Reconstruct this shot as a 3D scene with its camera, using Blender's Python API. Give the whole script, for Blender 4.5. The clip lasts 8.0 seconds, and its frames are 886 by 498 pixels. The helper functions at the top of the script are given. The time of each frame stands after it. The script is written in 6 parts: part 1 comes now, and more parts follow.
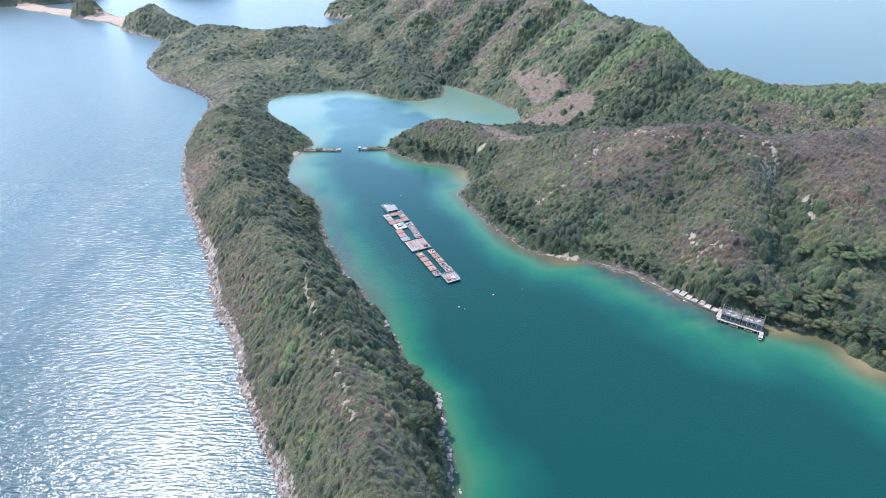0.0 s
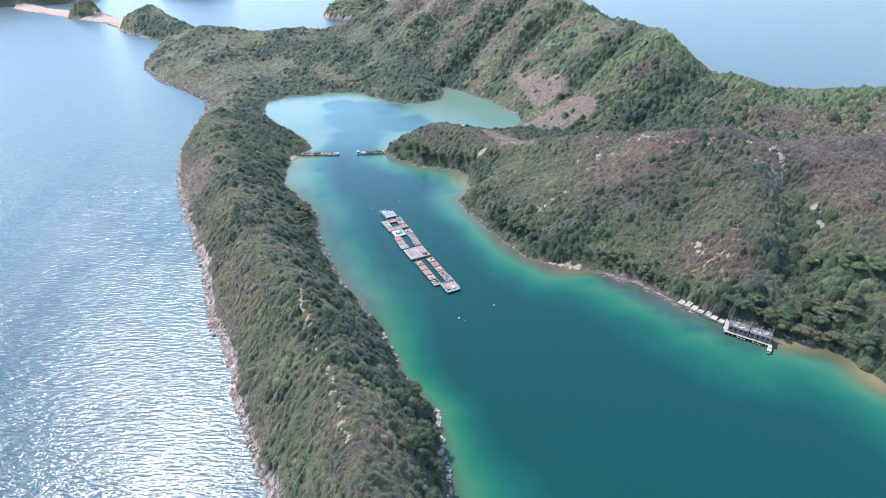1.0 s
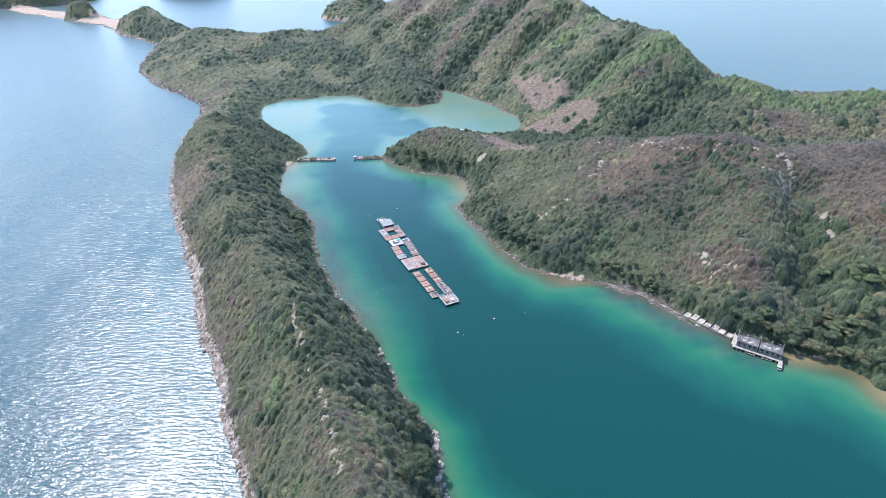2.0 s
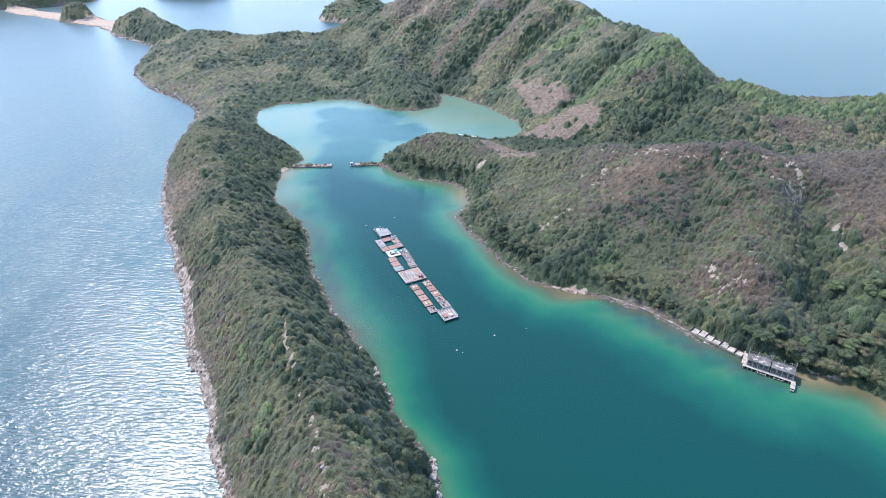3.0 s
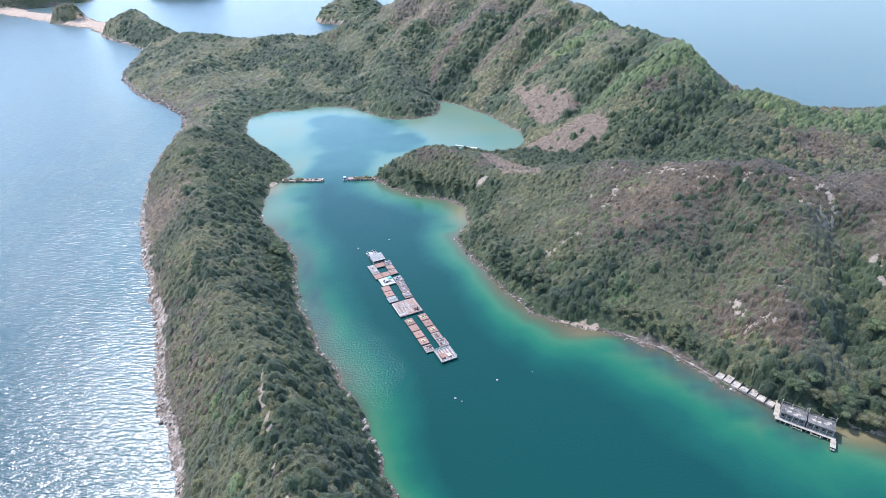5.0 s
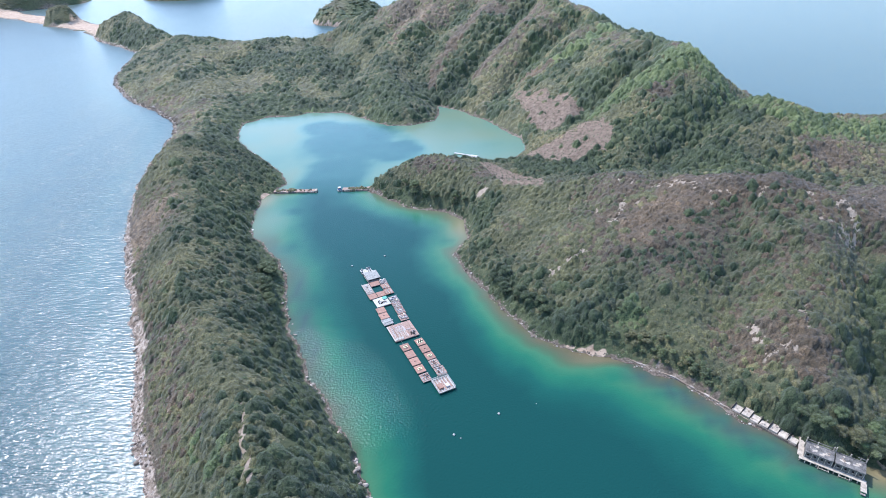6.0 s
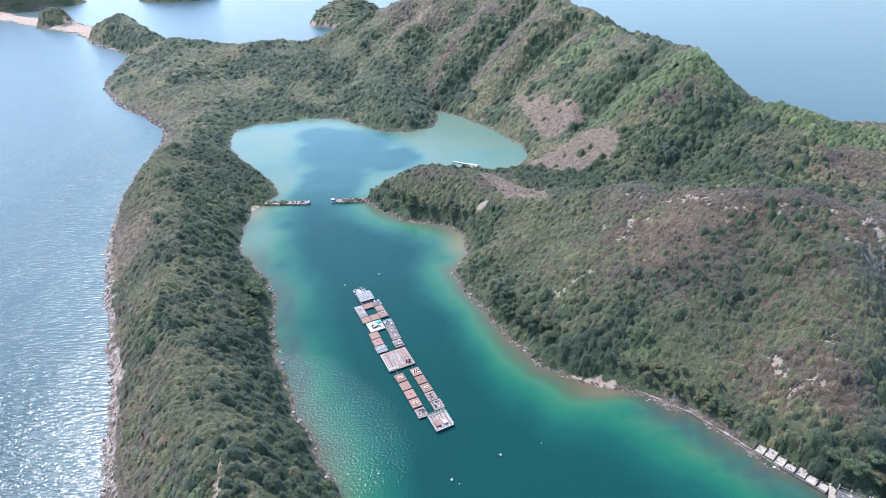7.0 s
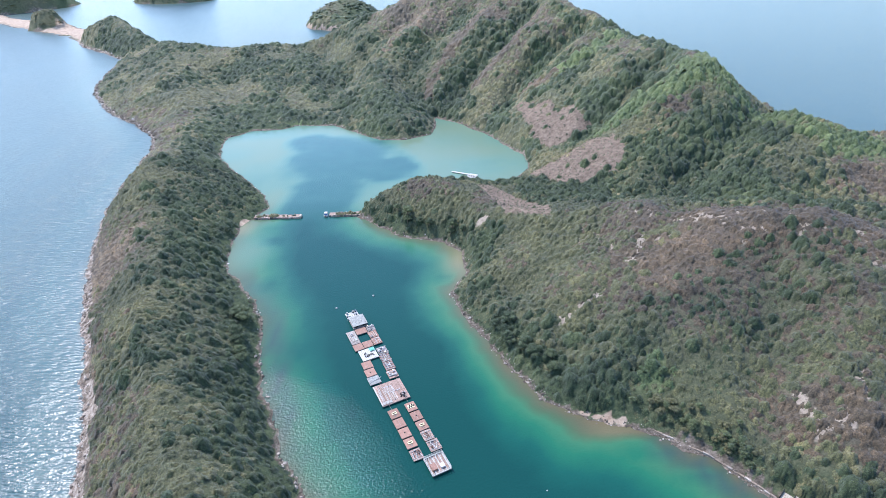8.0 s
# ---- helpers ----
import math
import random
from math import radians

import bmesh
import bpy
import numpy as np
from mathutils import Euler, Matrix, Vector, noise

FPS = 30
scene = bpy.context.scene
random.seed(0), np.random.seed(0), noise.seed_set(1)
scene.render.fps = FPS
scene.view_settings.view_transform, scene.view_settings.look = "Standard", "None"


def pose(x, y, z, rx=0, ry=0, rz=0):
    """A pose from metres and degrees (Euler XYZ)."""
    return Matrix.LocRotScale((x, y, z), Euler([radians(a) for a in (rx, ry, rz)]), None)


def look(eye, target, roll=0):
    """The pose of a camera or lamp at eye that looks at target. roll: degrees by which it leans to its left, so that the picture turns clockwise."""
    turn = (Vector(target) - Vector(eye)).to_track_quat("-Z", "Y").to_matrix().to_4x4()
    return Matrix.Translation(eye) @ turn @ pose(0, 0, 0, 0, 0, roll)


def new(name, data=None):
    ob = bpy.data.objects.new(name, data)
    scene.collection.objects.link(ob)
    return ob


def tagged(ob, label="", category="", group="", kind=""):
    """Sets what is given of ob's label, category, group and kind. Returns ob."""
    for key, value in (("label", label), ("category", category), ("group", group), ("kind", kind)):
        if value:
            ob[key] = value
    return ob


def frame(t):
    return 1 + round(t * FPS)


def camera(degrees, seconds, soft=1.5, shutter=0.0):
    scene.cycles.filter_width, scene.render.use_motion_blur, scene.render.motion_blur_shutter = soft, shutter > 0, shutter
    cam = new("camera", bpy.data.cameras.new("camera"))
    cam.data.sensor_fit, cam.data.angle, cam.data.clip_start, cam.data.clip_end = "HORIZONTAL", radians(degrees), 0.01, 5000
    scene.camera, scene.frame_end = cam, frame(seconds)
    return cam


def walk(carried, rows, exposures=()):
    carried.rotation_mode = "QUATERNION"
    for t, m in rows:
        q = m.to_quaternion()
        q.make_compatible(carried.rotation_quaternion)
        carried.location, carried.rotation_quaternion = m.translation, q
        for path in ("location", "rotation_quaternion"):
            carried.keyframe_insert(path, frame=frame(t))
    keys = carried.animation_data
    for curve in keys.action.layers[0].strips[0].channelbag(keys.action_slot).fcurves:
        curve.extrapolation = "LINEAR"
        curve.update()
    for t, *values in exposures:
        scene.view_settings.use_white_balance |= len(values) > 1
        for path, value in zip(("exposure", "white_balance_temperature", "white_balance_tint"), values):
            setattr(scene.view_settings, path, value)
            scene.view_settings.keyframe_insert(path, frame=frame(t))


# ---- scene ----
cam = camera(77.0, 8.0, 0.4)
PATH = [
    (0, (0.488, 0.014, 137.853), (0.456, 1.73, 136.826), -1.2),
    (0.5, (0.637, 3.364, 137.938), (0.604, 5.08, 136.912), -1.2),
    (1, (0.785, 7.009, 138.091), (0.752, 8.725, 137.064), -1.2),
    (1.5, (1.111, 11.172, 138.19), (1.077, 12.888, 137.163), -1.3),
    (3, (1.663, 25.459, 138.625), (1.633, 27.175, 137.599), -1.3),
    (3.5, (1.926, 30.838, 138.658), (1.896, 32.555, 137.632), -1.3),
    (4, (2.217, 36.702, 138.675), (2.187, 38.419, 137.649), -1.3),
    (4.5, (2.383, 42.912, 138.775), (2.352, 44.628, 137.747), -1.3),
    (6, (3.522, 64.995, 138.786), (3.49, 66.709, 137.756), -1.5),
    (6.5, (4.043, 73.125, 138.618), (4.01, 74.839, 137.588), -1.6),
    (7, (4.451, 81.336, 138.408), (4.418, 83.05, 137.378), -1.6),
    (7.5, (4.942, 89.713, 138.338), (4.91, 91.427, 137.308), -1.7),
    (8, (5.31, 97.548, 138.413), (5.278, 99.262, 137.383), -1.7),
]
walk(cam, [(t, look(eye, target, roll)) for t, eye, target, roll in PATH], [(0, 1.84, 6050, 14), (8, 1.84, 6050, 14)])

# ---- sky and sun: high, ahead and to the left ----
SUN_UP, SUN_LEFT = 53.0, 43.5
world = bpy.data.worlds.new("sky")
scene.world = world
world.use_nodes = True
sky = world.node_tree.nodes.new("ShaderNodeTexSky")
sky.sky_type, sky.sun_disc = "NISHITA", False
sky.sun_elevation, sky.sun_rotation = radians(SUN_UP), radians(-SUN_LEFT)
sky.air_density, sky.dust_density, sky.ozone_density = 1.2, 0.18, 1.5
background = world.node_tree.nodes["Background"]
background.inputs["Strength"].default_value = 0.15
world.node_tree.links.new(sky.outputs["Color"], background.inputs["Color"])
sun = new("sun", bpy.data.lights.new("sun", "SUN"))
sun.data.energy, sun.data.angle, sun.data.color = 2.3, radians(0.5), (1.0, 0.965, 0.92)
a, e = radians(SUN_LEFT), radians(SUN_UP)
TO_SUN = Vector((-math.sin(a) * math.cos(e), math.cos(a) * math.cos(e), math.sin(e)))
sun.matrix_world = look((-200, 300, 400), Vector((-200, 300, 400)) - TO_SUN)

# ---- materials ----
def material(name, roughness=0.9, metallic=0.0, specular=0.3):
    m = bpy.data.materials.new(name)
    m.use_nodes = True
    b = m.node_tree.nodes["Principled BSDF"]
    b.inputs["Roughness"].default_value, b.inputs["Metallic"].default_value = roughness, metallic
    b.inputs["Specular IOR Level"].default_value = specular
    return m, m.node_tree, b


def node(tree, kind, **sockets):
    n = tree.nodes.new("ShaderNode" + kind)
    for key, value in sockets.items():
        n.inputs[key.replace("_", " ")].default_value = value
    return n


def noise_at(tree, scale, detail=4.0, rough=0.6, stretch=None):
    n = node(tree, "TexNoise", Scale=scale, Detail=detail, Roughness=rough)
    geo = tree.nodes.new("ShaderNodeNewGeometry")
    place = geo.outputs["Position"]
    if stretch:
        mapping = tree.nodes.new("ShaderNodeMapping")
        mapping.inputs["Rotation"].default_value = (0, 0, radians(stretch[0]))
        mapping.inputs["Scale"].default_value = stretch[1]
        tree.links.new(place, mapping.inputs["Vector"])
        place = mapping.outputs["Vector"]
    tree.links.new(place, n.inputs["Vector"])
    return n.outputs["Fac"]


def ramp(tree, fac, *stops):
    r = tree.nodes.new("ShaderNodeValToRGB")
    el = r.color_ramp.elements
    while len(el) < len(stops):
        el.new(0.5)
    for item, (at, colour) in zip(el, stops):
        item.position, item.color = at, (*colour, 1)
    tree.links.new(fac, r.inputs["Fac"])
    return r.outputs["Color"]


def mixed(tree, fac, a, b, mode="MIX"):
    m = tree.nodes.new("ShaderNodeMix")
    m.data_type, m.blend_type = "RGBA", mode
    for value, socket in ((fac, m.inputs[0]), (a, m.inputs[6]), (b, m.inputs[7])):
        if hasattr(value, "is_linked"):
            tree.links.new(value, socket)
        else:
            socket.default_value = value if isinstance(value, float) else (*value, 1)
    return m.outputs[2]


def maths(tree, op, a, b=0.0):
    m = tree.nodes.new("ShaderNodeMath")
    m.operation = op
    for value, socket in ((a, m.inputs[0]), (b, m.inputs[1])):
        if hasattr(value, "is_linked"):
            tree.links.new(value, socket)
        else:
            socket.default_value = value
    return m.outputs[0]


def attribute(tree, name):
    n = tree.nodes.new("ShaderNodeAttribute")
    n.attribute_name = name
    return n.outputs["Fac"]


def bumped(tree, b, height, distance, strength=1.0):
    n = node(tree, "Bump", Distance=distance, Strength=strength)
    tree.links.new(height, n.inputs["Height"])
    tree.links.new(n.outputs["Normal"], b.inputs["Normal"])
    return n


def plain(name, dark, light, scale=3.0, roughness=0.85, metallic=0.0, bump=0.02, vary=0.35, specular=0.3):
    """A weathered surface: two scales of noise between two colours, varied from piece to piece."""
    m, t, b = material(name, roughness, metallic, specular)
    blend = maths(t, "ADD", maths(t, "MULTIPLY", noise_at(t, scale), 0.65), maths(t, "MULTIPLY", noise_at(t, scale * 6, 3), 0.35))
    colour = ramp(t, blend, (0.33, dark), (0.66, light))
    info = t.nodes.new("ShaderNodeObjectInfo")
    tone = maths(t, "ADD", maths(t, "MULTIPLY", info.outputs["Random"], vary), 1 - vary / 2)
    grey = t.nodes.new("ShaderNodeCombineColor")
    for i in range(3):
        t.links.new(tone, grey.inputs[i])
    t.links.new(mixed(t, 1.0, colour, grey.outputs[0], "MULTIPLY"), b.inputs["Base Color"])
    bumped(t, b, noise_at(t, scale * 8, 5), bump)
    return m


def foliage(name, *stops, see_through=0.22):
    """Leaves: hue by plant, tone by clump, with some light coming through."""
    m, t, b = material(name, 0.75, 0.0, 0.25)
    geo = t.nodes.new("ShaderNodeNewGeometry")
    mix = maths(t, "ADD", maths(t, "MULTIPLY", attribute(t, "hue"), 0.72), maths(t, "MULTIPLY", geo.outputs["Random Per Island"], 0.28))
    colour = ramp(t, mix, *stops)
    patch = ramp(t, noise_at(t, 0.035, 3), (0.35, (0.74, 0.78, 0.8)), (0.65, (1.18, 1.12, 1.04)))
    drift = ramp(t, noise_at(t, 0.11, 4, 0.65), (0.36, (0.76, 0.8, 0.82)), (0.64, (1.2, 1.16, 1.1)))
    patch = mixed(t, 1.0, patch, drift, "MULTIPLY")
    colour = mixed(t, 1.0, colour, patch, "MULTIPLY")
    # random leaf tone, deepened to make up for weak self-shadow in the foliage
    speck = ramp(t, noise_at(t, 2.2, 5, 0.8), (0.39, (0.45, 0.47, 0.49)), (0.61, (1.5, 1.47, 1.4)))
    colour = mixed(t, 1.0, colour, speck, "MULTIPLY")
    t.links.new(colour, b.inputs["Base Color"])
    # pale bluish sheen stands in for haze over distant foliage
    b.inputs["Sheen Weight"].default_value, b.inputs["Sheen Roughness"].default_value = 0.15, 0.5
    b.inputs["Sheen Tint"].default_value = (0.9, 0.95, 1.0, 1)
    relief = bumped(t, b, noise_at(t, 2.4, 4, 0.7), 0.45)
    leaf = node(t, "BsdfTranslucent")
    t.links.new(colour, leaf.inputs["Color"])
    t.links.new(relief.outputs["Normal"], leaf.inputs["Normal"])
    both = node(t, "MixShader", Fac=see_through)
    t.links.new(b.outputs[0], both.inputs[1])
    t.links.new(leaf.outputs[0], both.inputs[2])
    t.links.new(both.outputs[0], t.nodes["Material Output"].inputs["Surface"])
    return m


def ground_material():
    m, t, b = material("earth", 0.95, 0.0, 0.15)
    fine, mid = noise_at(t, 1.5, 7, 0.78), noise_at(t, 0.3, 5, 0.7)
    tuft = maths(t, "ADD", maths(t, "MULTIPLY", fine, 0.6), maths(t, "MULTIPLY", mid, 0.4))
    # soil tones whose dark ends also paint in the shaded gaps between plants
    scrub = ramp(t, tuft, (0.36, (0.045, 0.048, 0.027)), (0.5, (0.091, 0.091, 0.053)), (0.64, (0.143, 0.134, 0.078)))
    heath = ramp(t, tuft, (0.36, (0.056, 0.042, 0.033)), (0.5, (0.112, 0.086, 0.068)), (0.64, (0.188, 0.146, 0.114)))
    shade = ramp(t, tuft, (0.36, (0.026, 0.036, 0.019)), (0.5, (0.058, 0.075, 0.038)), (0.64, (0.094, 0.111, 0.056)))
    bright = ramp(t, tuft, (0.36, (0.075, 0.098, 0.041)), (0.6, (0.173, 0.203, 0.090)))
    blotch = maths(t, "MULTIPLY", maths(t, "SUBTRACT", noise_at(t, 0.12, 5, 0.7), 0.5), 1.1)

    def share(name):
        return maths(t, "MINIMUM", maths(t, "MAXIMUM", maths(t, "ADD", attribute(t, name), blotch), 0.0), 1.0)
    soil = mixed(t, share("dry"), scrub, heath)
    soil = mixed(t, share("wood"), soil, shade)
    soil = mixed(t, attribute(t, "lime"), soil, bright)
    scar = ramp(t, noise_at(t, 0.5, 6, 0.7), (0.3, (0.1, 0.072, 0.053)), (0.5, (0.165, 0.121, 0.09)), (0.7, (0.25, 0.188, 0.142)))
    clay = ramp(t, noise_at(t, 0.9, 5, 0.7), (0.3, (0.2, 0.155, 0.115)), (0.7, (0.4, 0.325, 0.255)))
    crags = noise_at(t, 0.45, 7, 0.72)
    granite = ramp(t, crags, (0.34, (0.075, 0.056, 0.042)), (0.48, (0.205, 0.155, 0.118)), (0.64, (0.48, 0.4, 0.335)))
    rubble = ramp(t, crags, (0.32, (0.05, 0.04, 0.03)), (0.48, (0.12, 0.094, 0.072)), (0.68, (0.27, 0.218, 0.175)))
    rock = mixed(t, attribute(t, "granite"), rubble, granite)
    sand = ramp(t, noise_at(t, 0.3, 5), (0.35, (0.25, 0.175, 0.125)), (0.65, (0.42, 0.32, 0.24)))
    ragged = noise_at(t, 0.35, 6, 0.75)

    broken = noise_at(t, 1.3, 6, 0.8)

    def edge(name, spread=0.5, by=ragged):
        v = maths(t, "ADD", attribute(t, name), maths(t, "MULTIPLY", maths(t, "SUBTRACT", by, 0.5), spread * 2))
        return maths(t, "MINIMUM", maths(t, "MAXIMUM", maths(t, "MULTIPLY", maths(t, "SUBTRACT", v, 0.4), 5.0), 0.0), 1.0)
    colour = mixed(t, edge("bare"), soil, scar)
    colour = mixed(t, edge("pale", 0.7, broken), colour, clay)
    colour = mixed(t, edge("rock"), colour, rock)
    colour = mixed(t, edge("sand", 0.2), colour, sand)
    t.links.new(colour, b.inputs["Base Color"])
    lumps = maths(t, "ADD", noise_at(t, 0.7, 6, 0.75), maths(t, "MULTIPLY", noise_at(t, 3.0, 4), 0.3))
    bumped(t, b, lumps, 1.3)
    return m


def water_material():
    m, t, b = material("sea_water", 0.07, 0.0, 0.33)
    choppy = maths(t, "MAXIMUM", maths(t, "SUBTRACT", attribute(t, "windy"), 1.0), 0.0)
    rough = maths(t, "ADD", maths(t, "MULTIPLY", attribute(t, "open"), maths(t, "SUBTRACT", 0.235, maths(t, "MULTIPLY", choppy, 0.2))), maths(t, "MULTIPLY", attribute(t, "fine_waves"), 0.06))
    t.links.new(maths(t, "ADD", maths(t, "ADD", rough, maths(t, "MULTIPLY", attribute(t, "ruffle"), 0.13)), 0.038), b.inputs["Roughness"])
    t.links.new(maths(t, "ADD", maths(t, "MULTIPLY", attribute(t, "open"), maths(t, "ADD", 0.21, maths(t, "MULTIPLY", choppy, 0.42))), 0.18), b.inputs["Specular IOR Level"])
    b.inputs["IOR"].default_value = 1.33
    patchy = maths(t, "MULTIPLY", maths(t, "SUBTRACT", noise_at(t, 0.06, 5, 0.6), 0.5), 0.3)
    patchy = maths(t, "MULTIPLY", patchy, maths(t, "MINIMUM", maths(t, "MULTIPLY", attribute(t, "deep"), 4.0), 1.0))
    deep = maths(t, "ADD", attribute(t, "deep"), patchy)
    inner = ramp(t, deep, (0.0, (0.085, 0.066, 0.036)), (0.07, (0.062, 0.064, 0.036)), (0.15, (0.042, 0.072, 0.038)), (0.27, (0.029, 0.1, 0.052)), (0.42, (0.012, 0.085, 0.048)),
                 (0.66, (0.006, 0.054, 0.041)), (0.95, (0.004, 0.036, 0.031)))
    milky = ramp(t, deep, (0.0, (0.1, 0.14, 0.094)), (0.2, (0.083, 0.14, 0.102)), (0.5, (0.055, 0.118, 0.094)), (0.75, (0.027, 0.08, 0.074)), (1.0, (0.014, 0.057, 0.058)))
    outer = ramp(t, deep, (0.0, (0.05, 0.05, 0.04)), (0.15, (0.018, 0.048, 0.05)), (0.5, (0.009, 0.043, 0.045)), (1.0, (0.007, 0.034, 0.037)))
    inner = mixed(t, attribute(t, "silt"), inner, (0.19, 0.148, 0.078))
    inner = mixed(t, attribute(t, "weed"), inner, (0.026, 0.047, 0.045))
    colour = mixed(t, attribute(t, "milk_and_gleam"), inner, milky)
    colour = mixed(t, attribute(t, "open"), colour, outer)
    t.links.new(colour, b.inputs["Base Color"])
    # wind waves on the open side, small ripples within
    swell = noise_at(t, 0.9, 2, 0.5, (8, (0.28, 1.0, 1.0)))
    chop = noise_at(t, 2.1, 3, 0.6, (-8, (0.5, 1.0, 1.0)))
    big = maths(t, "MULTIPLY", maths(t, "ADD", maths(t, "MULTIPLY", swell, 4.3), maths(t, "MULTIPLY", chop, 0.8)), maths(t, "MULTIPLY", maths(t, "MULTIPLY", attribute(t, "open"), attribute(t, "windy")), 0.17))
    streaks = maths(t, "ADD", maths(t, "MULTIPLY", noise_at(t, 0.05, 3, 0.55, (-14, (1.0, 0.3, 1.0))), 1.5), 0.25)
    big = maths(t, "MULTIPLY", big, streaks)
    gusts = maths(t, "ADD", maths(t, "MULTIPLY", noise_at(t, 0.02, 3), 0.32), 0.03)
    small = maths(t, "MULTIPLY", noise_at(t, 1.35, 1, 0.5), gusts)
    gusty = maths(t, "MULTIPLY", maths(t, "MULTIPLY", noise_at(t, 1.15, 2, 0.55), attribute(t, "ruffle")), 0.9)
    bumped(t, b, maths(t, "ADD", maths(t, "ADD", big, small), gusty), 0.42)
    return m


EARTH, WATER = ground_material(), water_material()
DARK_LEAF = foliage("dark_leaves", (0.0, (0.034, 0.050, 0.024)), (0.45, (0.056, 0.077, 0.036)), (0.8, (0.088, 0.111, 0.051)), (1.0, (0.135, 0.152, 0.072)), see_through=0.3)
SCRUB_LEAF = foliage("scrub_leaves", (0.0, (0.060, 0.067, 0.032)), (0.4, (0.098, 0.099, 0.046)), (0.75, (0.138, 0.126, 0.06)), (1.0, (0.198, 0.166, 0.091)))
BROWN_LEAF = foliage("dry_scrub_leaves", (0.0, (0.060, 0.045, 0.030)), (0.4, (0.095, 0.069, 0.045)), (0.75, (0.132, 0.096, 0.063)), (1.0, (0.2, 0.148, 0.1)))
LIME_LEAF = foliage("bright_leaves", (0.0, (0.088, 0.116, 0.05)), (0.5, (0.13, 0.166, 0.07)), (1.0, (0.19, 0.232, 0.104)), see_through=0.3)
BARK = plain("bark", (0.07, 0.05, 0.035), (0.16, 0.12, 0.09), 4)
GRANITE = plain("granite", (0.14, 0.112, 0.089), (0.34, 0.288, 0.242), 1.6, vary=0.5, bump=0.08)
# ---- the plan: shoreline and ridges, in metres ----
SHORE_WEST = [(60, -220), (25, -110), (-2, -20), (-22, 45), (-46, 95), (-53.5, 107), (-63.5, 124), (-72.5, 140), (-82, 159.5), (-94, 179),
              (-104.5, 197), (-110, 211.5), (-116, 223), (-127, 243), (-138, 263.5), (-153, 291), (-167, 320), (-184, 361.5), (-194, 397.5),
              (-202, 440), (-206, 470), (-220, 503), (-248, 533), (-276, 556), (-303, 587), (-328, 622), (-345, 655), (-362, 706),
              (-382, 780), (-424, 820), (-474, 863), (-500, 898)]
SHORE_NORTH = [(-492, 935), (-455, 950), (-415, 920), (-380, 865), (-340, 815), (-290, 780), (-230, 765), (-170, 775), (-110, 800),
               (-40, 815), (40, 800), (120, 760), (185, 690), (212, 610), (215, 540), (230, 482), (258, 432), (310, 414), (420, 408), (540, 410),
               (660, 380), (740, 250), (740, 50), (700, -150), (560, -170)]
SHORE_EAST = [(400, -120), (320, -60), (260, 10), (215, 60), (185, 95), (165, 125), (151, 145), (147, 151), (142, 159), (135, 165),
              (127, 170), (120, 172), (111, 172), (104, 180), (94, 188), (86, 198), (79, 206), (68, 214), (59, 219), (48, 221), (36, 229.5),
              (25, 246), (16, 264), (8, 283), (5, 292), (7, 298), (11, 305), (12, 312), (9, 325), (1, 335), (-10, 339), (-21, 342),
              (-30, 350), (-38, 359), (-44, 364)]
SHORE_LAGOON = [(-42, 372), (-30, 382), (-15, 392), (5, 400), (20, 403), (32, 400), (42, 404), (54, 424), (54, 447), (44, 468), (30, 494),
                (13, 515), (-5, 530), (-6, 505), (-9, 492), (-26, 482), (-44, 482), (-67, 502), (-83, 518), (-113, 520), (-122, 511),
                (-146, 508), (-159, 494), (-157, 472), (-148, 450), (-135, 430), (-118, 412), (-104, 392), (-97, 376), (-100, 366)]
SHORE_SPIT = [(-105, 355), (-105, 340), (-102, 324), (-97, 310), (-88, 299), (-80, 288), (-73, 276), (-66, 253), (-60, 236),
              (-55, 226), (-49, 211), (-43, 203), (-37, 194), (-32, 185), (-23, 167), (-18, 156), (-12, 145), (-5, 134), (-2, 116),
              (0, 98), (8, 60), (30, 0), (60, -80), (115, -220)]
LAND = SHORE_WEST + SHORE_NORTH + SHORE_EAST + SHORE_LAGOON + SHORE_SPIT
